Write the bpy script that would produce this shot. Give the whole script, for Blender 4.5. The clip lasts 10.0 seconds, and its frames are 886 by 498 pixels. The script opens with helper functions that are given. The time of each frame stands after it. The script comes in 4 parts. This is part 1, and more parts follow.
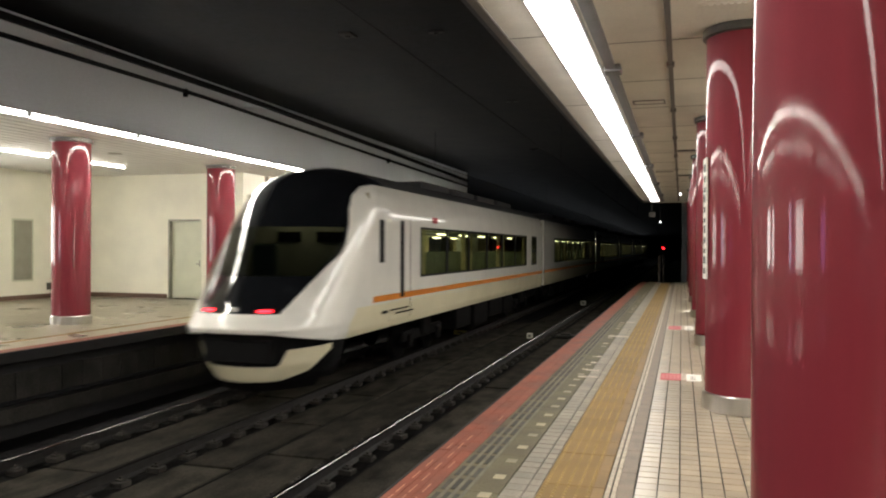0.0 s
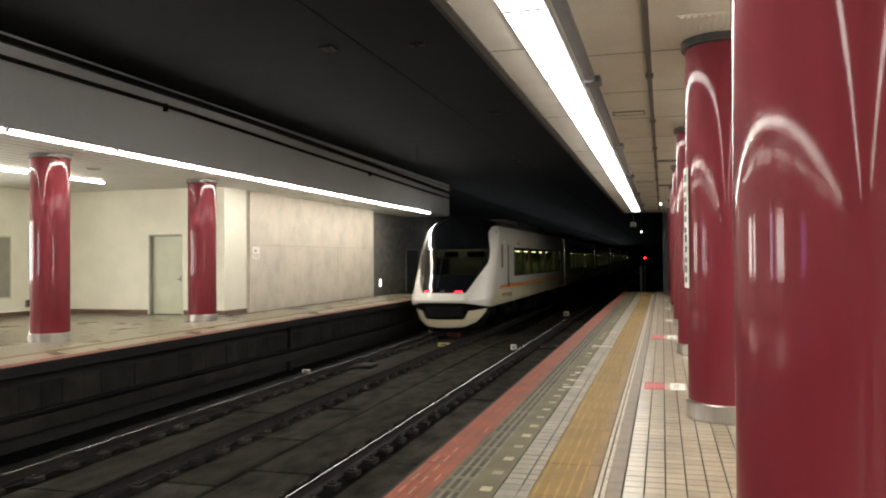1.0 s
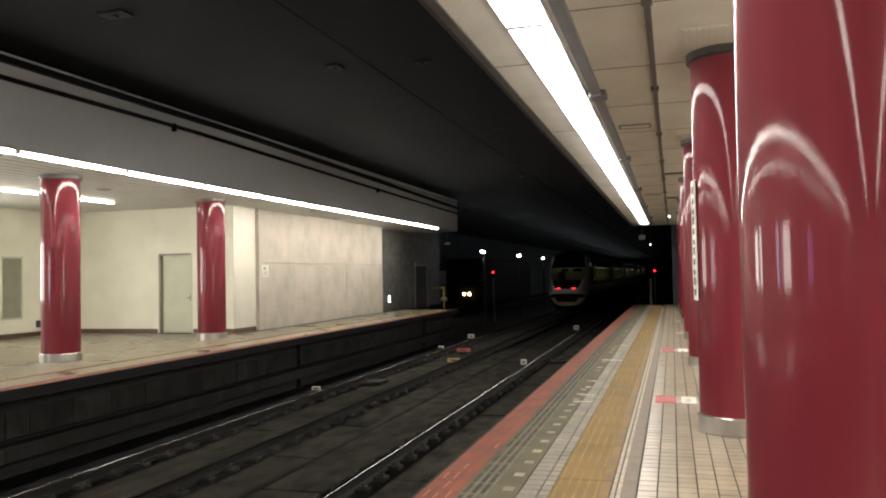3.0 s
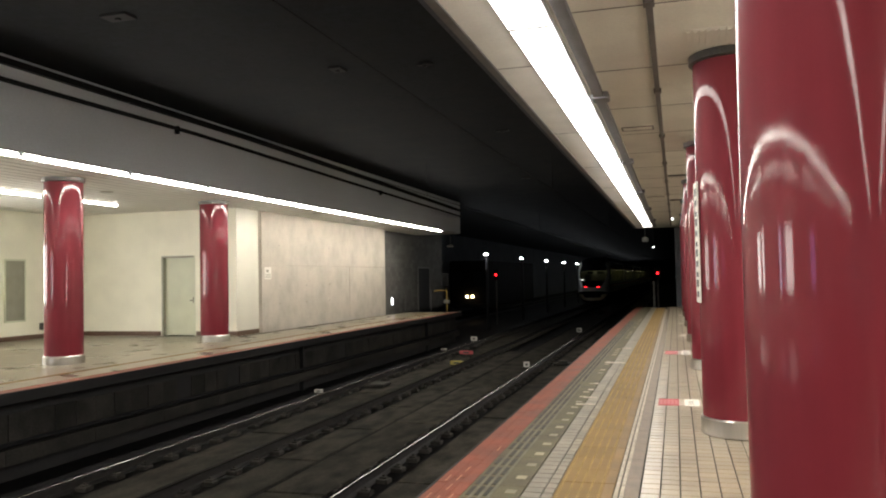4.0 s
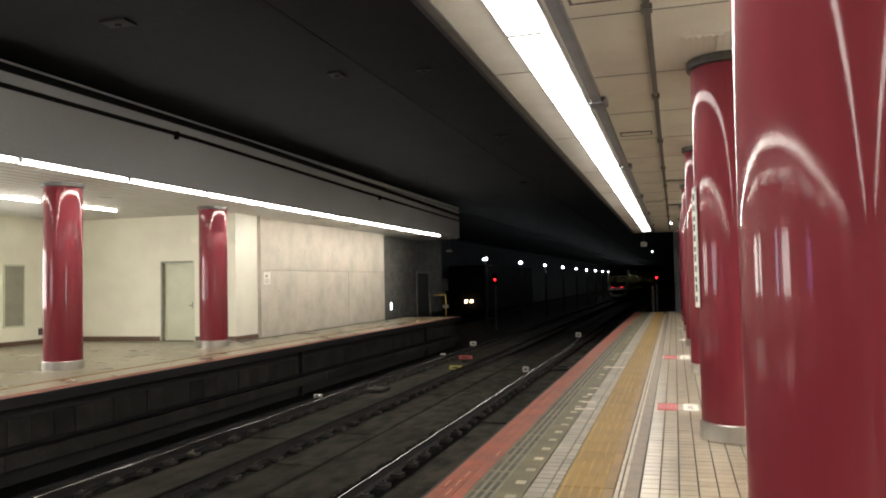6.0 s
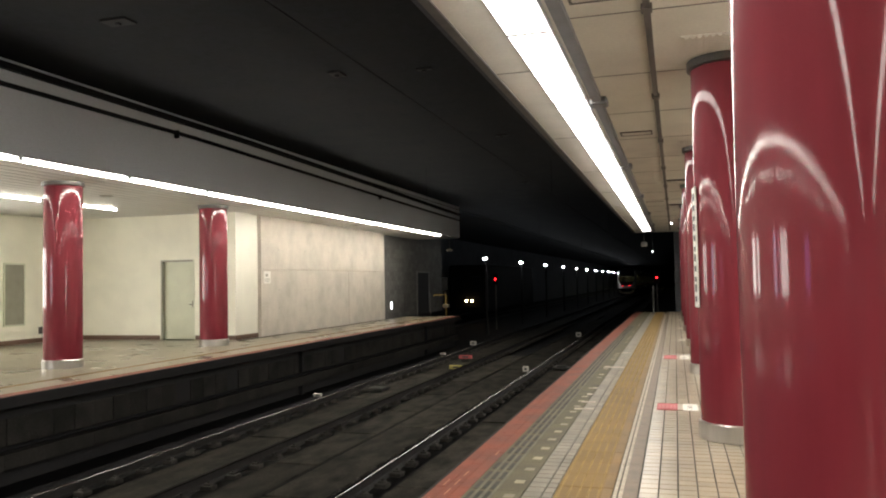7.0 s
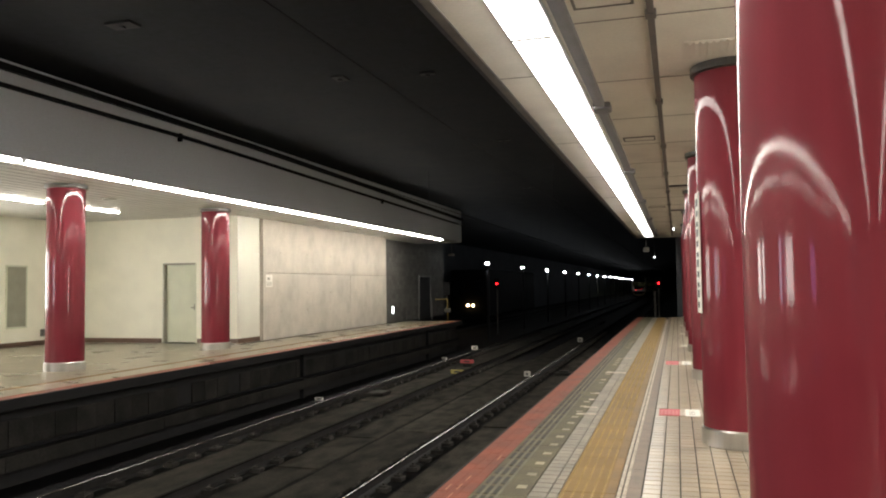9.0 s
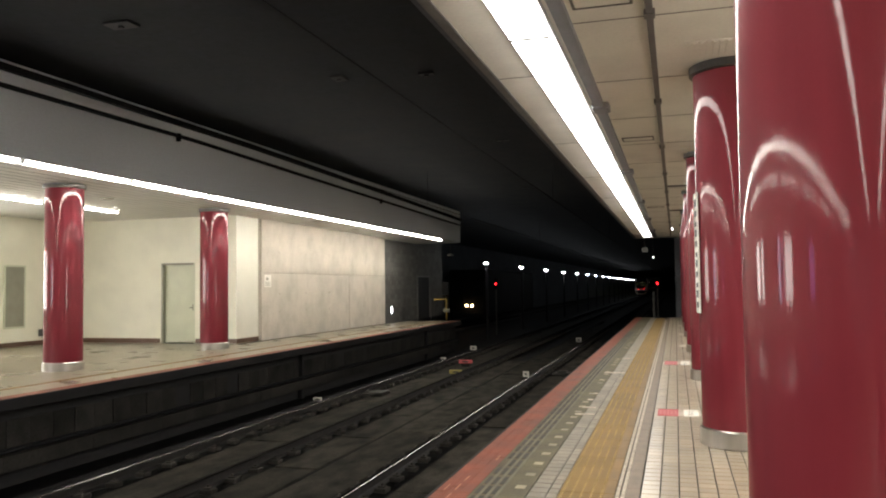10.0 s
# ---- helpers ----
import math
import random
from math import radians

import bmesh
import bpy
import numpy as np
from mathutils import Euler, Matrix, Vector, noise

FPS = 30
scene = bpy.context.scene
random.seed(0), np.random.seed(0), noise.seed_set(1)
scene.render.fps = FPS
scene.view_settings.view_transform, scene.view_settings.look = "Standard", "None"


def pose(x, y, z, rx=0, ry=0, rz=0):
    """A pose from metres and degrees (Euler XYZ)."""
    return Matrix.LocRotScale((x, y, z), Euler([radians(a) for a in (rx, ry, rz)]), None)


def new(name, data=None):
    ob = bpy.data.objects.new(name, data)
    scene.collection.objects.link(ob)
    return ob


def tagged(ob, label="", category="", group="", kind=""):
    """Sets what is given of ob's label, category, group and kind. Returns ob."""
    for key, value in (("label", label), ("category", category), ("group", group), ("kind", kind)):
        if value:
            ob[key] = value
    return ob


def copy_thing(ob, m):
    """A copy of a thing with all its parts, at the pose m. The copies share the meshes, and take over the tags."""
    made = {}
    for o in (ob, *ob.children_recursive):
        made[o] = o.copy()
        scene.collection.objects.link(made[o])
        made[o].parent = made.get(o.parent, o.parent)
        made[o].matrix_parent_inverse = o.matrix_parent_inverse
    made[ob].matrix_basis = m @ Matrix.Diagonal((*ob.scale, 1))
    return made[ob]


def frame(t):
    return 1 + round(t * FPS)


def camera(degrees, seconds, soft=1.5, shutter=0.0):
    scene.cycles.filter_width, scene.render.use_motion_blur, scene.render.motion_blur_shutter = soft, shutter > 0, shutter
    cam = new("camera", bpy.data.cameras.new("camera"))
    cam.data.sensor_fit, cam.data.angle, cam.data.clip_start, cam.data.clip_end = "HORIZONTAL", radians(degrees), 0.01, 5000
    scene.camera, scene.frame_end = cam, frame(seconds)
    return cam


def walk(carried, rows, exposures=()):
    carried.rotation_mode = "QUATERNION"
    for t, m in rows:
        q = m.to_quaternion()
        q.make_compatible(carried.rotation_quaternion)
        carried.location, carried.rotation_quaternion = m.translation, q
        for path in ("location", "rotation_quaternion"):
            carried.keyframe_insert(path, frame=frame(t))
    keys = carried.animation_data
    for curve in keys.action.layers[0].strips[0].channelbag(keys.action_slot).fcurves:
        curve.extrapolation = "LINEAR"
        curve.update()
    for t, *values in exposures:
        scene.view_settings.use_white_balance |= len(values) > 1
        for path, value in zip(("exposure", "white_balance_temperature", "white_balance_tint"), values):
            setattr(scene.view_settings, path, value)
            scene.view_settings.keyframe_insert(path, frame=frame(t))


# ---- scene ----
# ---- camera and its way ----
cam = camera(58.9, 10.0, soft=2.0, shutter=0.5)


def aim(left, up, lean, x, y, z):
    """A pose that looks along +y, turned left and up and leaned, in degrees."""
    a, b, c = radians(left), radians(up), radians(lean)
    f = Vector((-math.sin(a) * math.cos(b), math.cos(a) * math.cos(b), math.sin(b)))
    r = f.cross(Vector((0, 0, 1))).normalized()
    u = r.cross(f)
    r2 = r * math.cos(c) + u * math.sin(c)
    u2 = u * math.cos(c) - r * math.sin(c)
    m = Matrix((r2, u2, -f)).transposed().to_4x4()
    m.translation = (x, y, z)
    return m


walk(cam, [
    (0.0, aim(16.90, -0.11, 0.29, -0.009, 0.008, 1.504)),
    (0.5, aim(15.72, 0.22, -0.23, -0.014, 0.000, 1.505)),
    (1.0, aim(15.63, 0.78, -0.38, -0.015, 0.003, 1.503)),
    (1.5, aim(15.81, 1.15, -0.47, -0.014, -0.002, 1.505)),
    (2.0, aim(16.08, 1.44, -0.69, -0.007, 0.005, 1.502)),
    (2.5, aim(16.15, 1.72, -1.03, -0.006, -0.003, 1.505)),
    (4.0, aim(16.47, 2.10, -1.12, -0.000, 0.013, 1.501)),
    (4.5, aim(16.65, 2.11, -1.15, 0.001, 0.004, 1.503)),
    (5.0, aim(16.49, 2.12, -1.24, 0.003, 0.009, 1.501)),
    (5.5, aim(16.41, 2.45, -1.22, 0.003, -0.005, 1.505)),
    (7.0, aim(16.43, 2.41, -1.06, 0.012, 0.001, 1.503)),
    (7.5, aim(16.55, 2.33, -1.08, 0.014, -0.006, 1.506)),
    (8.0, aim(16.71, 2.53, -1.04, 0.013, -0.000, 1.505)),
    (8.5, aim(16.63, 2.63, -0.85, 0.005, -0.002, 1.500)),
    (9.0, aim(16.54, 2.74, -0.77, 0.001, -0.005, 1.501)),
    (9.5, aim(16.51, 2.74, -0.78, 0.000, 0.002, 1.502)),
    (10.0, aim(16.45, 2.75, -0.75, -0.000, -0.000, 1.500)),
], exposures=[(0, 0.99), (10, 0.99)])

# ---- world ----
world = bpy.data.worlds.new("tunnel_dark")
scene.world = world
world.use_nodes = True
world.node_tree.nodes["Background"].inputs[0].default_value = (0.02, 0.022, 0.026, 1)
world.node_tree.nodes["Background"].inputs[1].default_value = 0.02

# ---- plan, metres ----
DW = 19.3             # face of the wall with the door
EDGE = -1.736          # near platform edge
FAR = -9.09            # far platform edge
CEIL = 3.565           # ceiling over both platforms
RAIL = -1.06           # top of the rails
BED = -1.32            # track floor
COLX, COLR, PITCH, FIRST = 0.560, 0.35, 5.15, 2.73
FARCOL = -11.31


# ---- materials ----
def material(name, colour, rough=0.6, metal=0.0, vary=0.25, scale=6.0, fine=60.0, bump=0.15, stretch=(1, 1, 1),
             coat=0.0, dirt=None, piece=0.0, spec=0.5, moving=False):
    """A procedural surface: colour varied at two scales, roughness varied, fine relief."""
    m = bpy.data.materials.new(name)
    m.use_nodes = True
    t = m.node_tree
    b = t.nodes["Principled BSDF"]
    co = t.nodes.new("ShaderNodeTexCoord" if moving else "ShaderNodeNewGeometry")
    mp = t.nodes.new("ShaderNodeMapping")
    mp.inputs["Scale"].default_value = stretch
    t.links.new(co.outputs["Object" if moving else "Position"], mp.inputs[0])
    big = t.nodes.new("ShaderNodeTexNoise")
    big.inputs["Scale"].default_value = scale
    big.inputs["Detail"].default_value = 4
    small = t.nodes.new("ShaderNodeTexNoise")
    small.inputs["Scale"].default_value = fine
    small.inputs["Detail"].default_value = 3
    t.links.new(mp.outputs[0], big.inputs[0])
    t.links.new(mp.outputs[0], small.inputs[0])
    ramp = t.nodes.new("ShaderNodeValToRGB")
    low = dirt if dirt else tuple(c * (1 - vary) for c in colour)
    ramp.color_ramp.elements[0].position, ramp.color_ramp.elements[1].position = 0.3, 0.62
    ramp.color_ramp.elements[0].color = (*low, 1)
    ramp.color_ramp.elements[1].color = (*colour, 1)
    t.links.new(big.outputs[0], ramp.inputs[0])
    mul = t.nodes.new("ShaderNodeMixRGB")
    mul.blend_type = "MULTIPLY"
    mul.inputs[0].default_value = min(1.0, vary * 1.4)
    t.links.new(ramp.outputs[0], mul.inputs[1])
    t.links.new(small.outputs[0], mul.inputs[2])
    last = mul.outputs[0]
    if piece:
        info = t.nodes.new("ShaderNodeObjectInfo")
        geo = t.nodes.new("ShaderNodeNewGeometry")
        add = t.nodes.new("ShaderNodeMath")
        add.operation = "ADD"
        t.links.new(info.outputs["Random"], add.inputs[0])
        t.links.new(geo.outputs["Random Per Island"], add.inputs[1])
        fr = t.nodes.new("ShaderNodeMath")
        fr.operation = "FRACT"
        t.links.new(add.outputs[0], fr.inputs[0])
        mr = t.nodes.new("ShaderNodeMapRange")
        mr.inputs[3].default_value, mr.inputs[4].default_value = 1 - piece, 1 + piece
        t.links.new(fr.outputs[0], mr.inputs[0])
        hsv = t.nodes.new("ShaderNodeHueSaturation")
        t.links.new(mr.outputs[0], hsv.inputs["Value"])
        t.links.new(last, hsv.inputs["Color"])
        last = hsv.outputs[0]
    t.links.new(last, b.inputs["Base Color"])
    rr = t.nodes.new("ShaderNodeMapRange")
    rr.inputs[3].default_value, rr.inputs[4].default_value = rough * 0.8, min(1, rough * 1.25)
    t.links.new(big.outputs[0], rr.inputs[0])
    t.links.new(rr.outputs[0], b.inputs["Roughness"])
    b.inputs["Metallic"].default_value = metal
    b.inputs["Specular IOR Level"].default_value = spec
    if coat:
        b.inputs["Coat Weight"].default_value = coat
        b.inputs["Coat Roughness"].default_value = 0.04
    if bump:
        bp = t.nodes.new("ShaderNodeBump")
        bp.inputs["Strength"].default_value = bump
        bp.inputs["Distance"].default_value = 0.006
        t.links.new(small.outputs[0], bp.inputs["Height"])
        t.links.new(bp.outputs[0], b.inputs["Normal"])
    return m


def glow(name, colour, strength):
    m = bpy.data.materials.new(name)
    m.use_nodes = True
    t = m.node_tree
    b = t.nodes["Principled BSDF"]
    b.inputs["Base Color"].default_value = (*colour, 1)
    b.inputs["Emission Color"].default_value = (*colour, 1)
    b.inputs["Emission Strength"].default_value = strength
    return m


def tinted(name, tint, gloss=0.12):
    """Thin tinted glass: dim see-through with a mirror film."""
    m = bpy.data.materials.new(name)
    m.use_nodes = True
    t = m.node_tree
    t.nodes.remove(t.nodes["Principled BSDF"])
    clear = t.nodes.new("ShaderNodeBsdfTransparent")
    clear.inputs[0].default_value = (*tint, 1)
    shine = t.nodes.new("ShaderNodeBsdfGlossy")
    shine.inputs["Roughness"].default_value = 0.03
    lw = t.nodes.new("ShaderNodeLayerWeight")
    lw.inputs[0].default_value = 0.5
    pw = t.nodes.new("ShaderNodeMath")
    pw.operation = "POWER"
    pw.inputs[1].default_value = 4.0
    fres = t.nodes.new("ShaderNodeMath")
    fres.operation = "MULTIPLY_ADD"
    fres.inputs[1].default_value, fres.inputs[2].default_value = 0.7, 0.05
    t.links.new(lw.outputs["Facing"], pw.inputs[0])
    t.links.new(pw.outputs[0], fres.inputs[0])
    mix = t.nodes.new("ShaderNodeMixShader")
    t.links.new(fres.outputs[0], mix.inputs[0])
    t.links.new(clear.outputs[0], mix.inputs[1])
    t.links.new(shine.outputs[0], mix.inputs[2])
    t.links.new(mix.outputs[0], t.nodes["Material Output"].inputs[0])
    return m


def enamel(name, colour):
    """Fired enamel on bent steel sheet: a clear gloss with faint ripples, level ones close together and upright ones far apart."""
    m = bpy.data.materials.new(name)
    m.use_nodes = True
    t = m.node_tree
    b = t.nodes["Principled BSDF"]
    co = t.nodes.new("ShaderNodeNewGeometry")

    def noise(stretch, scale, detail):
        mp = t.nodes.new("ShaderNodeMapping")
        mp.inputs["Scale"].default_value = stretch
        n = t.nodes.new("ShaderNodeTexNoise")
        n.inputs["Scale"].default_value, n.inputs["Detail"].default_value = scale, detail
        t.links.new(co.outputs["Position"], mp.inputs[0])
        t.links.new(mp.outputs[0], n.inputs[0])
        return n.outputs[0]

    ramp = t.nodes.new("ShaderNodeValToRGB")
    ramp.color_ramp.elements[0].position, ramp.color_ramp.elements[1].position = 0.3, 0.7
    ramp.color_ramp.elements[0].color = (*(c * 0.86 for c in colour), 1)
    ramp.color_ramp.elements[1].color = (*colour, 1)
    t.links.new(noise((5, 5, 0.4), 2.0, 4), ramp.inputs[0])
    t.links.new(ramp.outputs[0], b.inputs["Base Color"])
    last = None
    for stretch, scale, detail, deep in (((5, 5, 170), 1.0, 0, 0.000042), ((60, 60, 0.7), 1.0, 0, 0.00005)):
        bp = t.nodes.new("ShaderNodeBump")
        bp.inputs["Strength"].default_value = 1.0
        bp.inputs["Distance"].default_value = deep
        t.links.new(noise(stretch, scale, detail), bp.inputs["Height"])
        if last:
            t.links.new(last, bp.inputs["Normal"])
        last = bp.outputs[0]
    t.links.new(last, b.inputs["Normal"])
    t.links.new(last, b.inputs["Coat Normal"])
    b.inputs["Roughness"].default_value = 0.5
    b.inputs["Specular IOR Level"].default_value = 0.08
    b.inputs["Coat Weight"].default_value = 0.5
    b.inputs["Coat Roughness"].default_value = 0.065
    return m


M = {}
M["column"] = enamel("glossy_red_enamel", (0.157, 0.0185, 0.028))
M["steel"] = material("brushed_steel", (0.54, 0.515, 0.47), 0.30, 1.0, 0.2, 3, 30, 0.1, (1, 1, 0.1))
M["darksteel"] = material("dark_steel", (0.14, 0.135, 0.125), 0.4, 0.8, 0.3, 5, 60)
M["tile"] = material("cream_floor_tile", (0.385, 0.322, 0.228), 0.31, vary=0.28, scale=2.2, fine=60, bump=0.08, piece=0.13)
M["grout"] = material("dark_grout", (0.05, 0.045, 0.04), 0.9, vary=0.4, scale=20)
M["paletile"] = material("pale_grey_tile", (0.30, 0.268, 0.208), 0.6, vary=0.4, scale=2.5, fine=50, piece=0.12)
M["yellow"] = material("worn_yellow_tactile", (0.240, 0.154, 0.057), 0.62, vary=0.25, scale=1.6, fine=70, piece=0.07, dirt=(0.180, 0.112, 0.040), spec=0.12)
M["tan"] = material("worn_tan_strip", (0.260, 0.170, 0.078), 0.6, vary=0.3, scale=2.0, fine=70, piece=0.08, spec=0.15)
M["stud"] = material("yellow_studs", (0.47, 0.325, 0.115), 0.6, vary=0.4, scale=3, fine=60, spec=0.25)
M["redtile"] = material("worn_red_tile", (0.280, 0.084, 0.051), 0.62, vary=0.4, scale=2.5, fine=60, piece=0.05, spec=0.25)
M["orange_joint"] = material("orange_joint", (0.52, 0.23, 0.14), 0.7, vary=0.3, scale=8)
M["olive"] = material("olive_concrete_strip", (0.165, 0.145, 0.085), 0.7, vary=0.45, scale=2.5, fine=60, spec=0.25)
M["paleridge"] = material("pale_worn_ridge", (0.215, 0.198, 0.145), 0.7, vary=0.45, scale=4, spec=0.25)
M["ridge"] = material("dark_groove", (0.080, 0.078, 0.066), 0.7, vary=0.5, scale=5, piece=0.25, spec=0.25)
M["beige"] = material("beige_inset", (0.36, 0.31, 0.205), 0.6, dirt=(0.165, 0.145, 0.088), vary=0.3, scale=2.3, piece=0.16)
M["greystrip"] = material("grey_terrazzo_strip", (0.24, 0.19, 0.14), 0.62, vary=0.35, scale=8, fine=90)
M["whiteline"] = material("worn_white_line", (0.66, 0.56, 0.43), 0.6, vary=0.5, scale=14, fine=60)
M["redsign"] = material("red_floor_sticker", (0.46, 0.070, 0.078), 0.7, vary=0.25, scale=14)
M["whitesign"] = material("white_floor_sticker", (0.78, 0.75, 0.68), 0.7, vary=0.15, scale=14)
M["pinkprint"] = material("pink_print", (0.58, 0.17, 0.17), 0.7, vary=0.3)
M["ink"] = material("dark_print", (0.04, 0.04, 0.045), 0.6)
M["ceiling"] = material("cream_ceiling_board", (0.77, 0.75, 0.68), 0.65, vary=0.14, scale=1.5, fine=30, bump=0.08)
M["ceilingfar"] = material("pale_ceiling_slat", (0.70, 0.69, 0.63), 0.55, vary=0.12, scale=1.5, fine=30, bump=0.05)
M["trough"] = material("grey_painted_trough", (0.22, 0.22, 0.235), 0.5, vary=0.3, scale=5)
M["trim"] = material("grey_edge_trim", (0.17, 0.16, 0.15), 0.6, vary=0.4, scale=4)
M["paint"] = material("cream_wall_paint", (0.84, 0.82, 0.68), 0.55, vary=0.10, scale=1.2, fine=40, bump=0.06)
M["whitepaint"] = material("off_white_wall_paint", (0.70, 0.675, 0.58), 0.5, vary=0.08, scale=1.2, fine=40, bump=0.06)
M["concrete"] = material("fair_faced_concrete", (0.58, 0.525, 0.445), 0.7, vary=0.24, scale=1.6, fine=25, bump=0.15, stretch=(1, 1, 0.85))
M["fascia"] = material("grey_painted_beam", (0.74, 0.78, 0.84), 0.7, vary=0.12, scale=0.5, fine=30, stretch=(1, 0.5, 1))
M["soot"] = material("sooty_concrete", (0.085, 0.092, 0.108), 0.85, vary=0.5, scale=0.6, fine=12, bump=0.3)
# Soot in the tunnel; on platform lips and fronts the black stands for shade.
M["blackwall"] = material("black_soot_and_shade", (0.013, 0.013, 0.0145), 0.9, vary=0.5, scale=1, fine=12)
M["ceilsoot"] = material("soot_black_ceiling", (0.0125, 0.0145, 0.0195), 0.9, spec=0.15, vary=0.7, scale=1.2, fine=9, bump=0.3)
M["darkblock"] = material("dark_block_wall", (0.125, 0.122, 0.114), 0.85, vary=0.2, scale=1.5, fine=12, piece=0.16, spec=0.2)
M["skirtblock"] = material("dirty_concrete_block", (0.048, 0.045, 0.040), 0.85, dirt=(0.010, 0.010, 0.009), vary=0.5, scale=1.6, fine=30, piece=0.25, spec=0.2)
M["slab"] = material("stained_track_slab", (0.052, 0.047, 0.038), 0.95, dirt=(0.010, 0.009, 0.0075), vary=0.5, scale=3.2, fine=40, bump=0.3, stretch=(1, 0.45, 1), piece=0.25, spec=0.04)
# Oily floor, taken near-black so the colour holds the light's falloff over the tracks.
M["ballast"] = material("oily_shaded_track_floor", (0.0045, 0.004, 0.004), 0.9, vary=0.5, scale=3, fine=30, bump=0.5, spec=0.1)
M["fastener"] = material("rusty_rail_fastener", (0.050, 0.046, 0.041), 0.9, 0.0, 0.4, 12, 60, piece=0.3, spec=0.1)
# Rust darkened to near-black: the dim light low on the rail is in it.
M["railside"] = material("shaded_rusty_rail", (0.010, 0.008, 0.007), 0.85, 0.0, 0.4, 8, 60)
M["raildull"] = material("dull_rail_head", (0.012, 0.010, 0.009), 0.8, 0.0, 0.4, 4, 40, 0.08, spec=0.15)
M["railhead"] = material("polished_rail_head", (0.66, 0.65, 0.63), 0.085, 1.0, 0.25, 2, 30, 0.0, (1, 0.3, 1))
M["baseboard"] = material("brown_baseboard", (0.15, 0.085, 0.055), 0.45, vary=0.25, scale=4)
M["door"] = material("pale_green_door_paint", (0.60, 0.62, 0.46), 0.45, vary=0.1, scale=2)
M["panel"] = material("grey_green_metal_panel", (0.32, 0.315, 0.25), 0.5, 0.2, 0.15, 3)
M["farfloor"] = material("worn_olive_floor", (0.198, 0.174, 0.119), 0.28, vary=0.13, scale=1.5, fine=40, bump=0.03, piece=0.12)
M["cable"] = material("black_cable", (0.018, 0.018, 0.02), 0.85, vary=0.3, spec=0.12)
M["agedlamp"] = glow("aged_white_tubes", (1.0, 0.955, 0.87), 3.6)
M["lamp"] = glow("cool_white_tubes", (1.0, 0.957, 0.885), 10.5)
M["dimtube"] = glow("single_white_tube", (1.0, 0.945, 0.84), 24.0)
M["tube"] = glow("bare_white_tube", (1.0, 0.945, 0.84), 41.0)
M["housing"] = material("white_lamp_housing", (0.62, 0.63, 0.66), 0.4, vary=0.15, scale=5)
M["bodywhite"] = material("gloss_ivory_train_paint", (0.83, 0.82, 0.76), 0.16, vary=0.06, scale=1.2, fine=5, bump=0.0, coat=0.6, moving=True)
M["bodycream"] = material("cream_train_paint", (0.82, 0.76, 0.54), 0.22, vary=0.06, scale=1.2, fine=5, bump=0.0, coat=0.4, moving=True)
M["mask"] = material("gloss_black_train_mask", (0.008, 0.009, 0.011), 0.06, vary=0.1, scale=2, fine=8, bump=0.0, coat=0.8, moving=True)
M["stripe"] = material("orange_train_stripe", (0.72, 0.24, 0.03), 0.3, vary=0.08, scale=3, bump=0, moving=True)
M["rubber"] = material("black_rubber", (0.005, 0.005, 0.0055), 0.7, vary=0.2, moving=True, spec=0.15)
M["under"] = material("dusty_underframe", (0.0055, 0.005, 0.005), 0.95, 0.0, 0.4, 3, 30, moving=True, spec=0.1)
M["roofgrey"] = material("dark_train_roof", (0.06, 0.06, 0.065), 0.7, vary=0.3, scale=2, moving=True)
M["glass"] = tinted("smoked_window_glass", (0.80, 0.84, 0.70))
M["cabglass"] = tinted("smoked_windscreen", (0.10, 0.122, 0.125))
M["interior"] = material("warm_carriage_wall", (0.42, 0.38, 0.26), 0.6, vary=0.2, scale=2, moving=True)
M["curtain"] = material("beige_curtain", (0.55, 0.46, 0.28), 0.8, vary=0.2, scale=8, stretch=(1, 6, 0.3), moving=True)
M["seat"] = material("green_grey_seat", (0.16, 0.18, 0.13), 0.9, vary=0.3, scale=8, moving=True)
M["saloonlight"] = glow("saloon_ceiling_light", (1.0, 0.95, 0.66), 5.5)
M["cablight"] = glow("warm_cab_lamp", (1.0, 0.88, 0.60), 7.0)
M["tail"] = glow("red_tail_light", (1.0, 0.012, 0.02), 5.5)
M["redlamp"] = glow("red_signal_lamp", (1.0, 0.010, 0.015), 7.0)
M["headlamp"] = glow("warm_headlight", (1.0, 0.70, 0.36), 16.0)
M["tunnellamp"] = glow("tunnel_bulkhead_glass", (0.92, 0.97, 1.0), 100.0)
M["poster"] = glow("lit_white_poster", (1.0, 0.96, 0.90), 8.5)
M["bluish"] = glow("lit_bluish_poster", (0.72, 0.76, 1.0), 5.5)
M["purple"] = glow("lit_purple_poster", (0.62, 0.32, 0.80), 2.5)
M["exitlens"] = glow("small_white_lens", (0.95, 0.98, 1.0), 5.0)
M["yellowpipe"] = material("yellow_painted_pipe", (0.26, 0.17, 0.03), 0.5, vary=0.2)
M["whitebox"] = material("white_marker_enamel", (0.50, 0.48, 0.43), 0.5, vary=0.15, scale=20)
M["yellowsign"] = material("yellow_marker_enamel", (0.42, 0.36, 0.09), 0.6, vary=0.2, scale=20)


# ---- mesh helpers ----
def finish(bm, name, mat, smooth=False):
    me = bpy.data.meshes.new(name)
    bmesh.ops.recalc_face_normals(bm, faces=bm.faces)
    bm.to_mesh(me)
    bm.free()
    for m in mat if isinstance(mat, (list, tuple)) else [mat]:
        me.materials.append(m)
    if smooth:
        for p in me.polygons:
            p.use_smooth = True
    return me


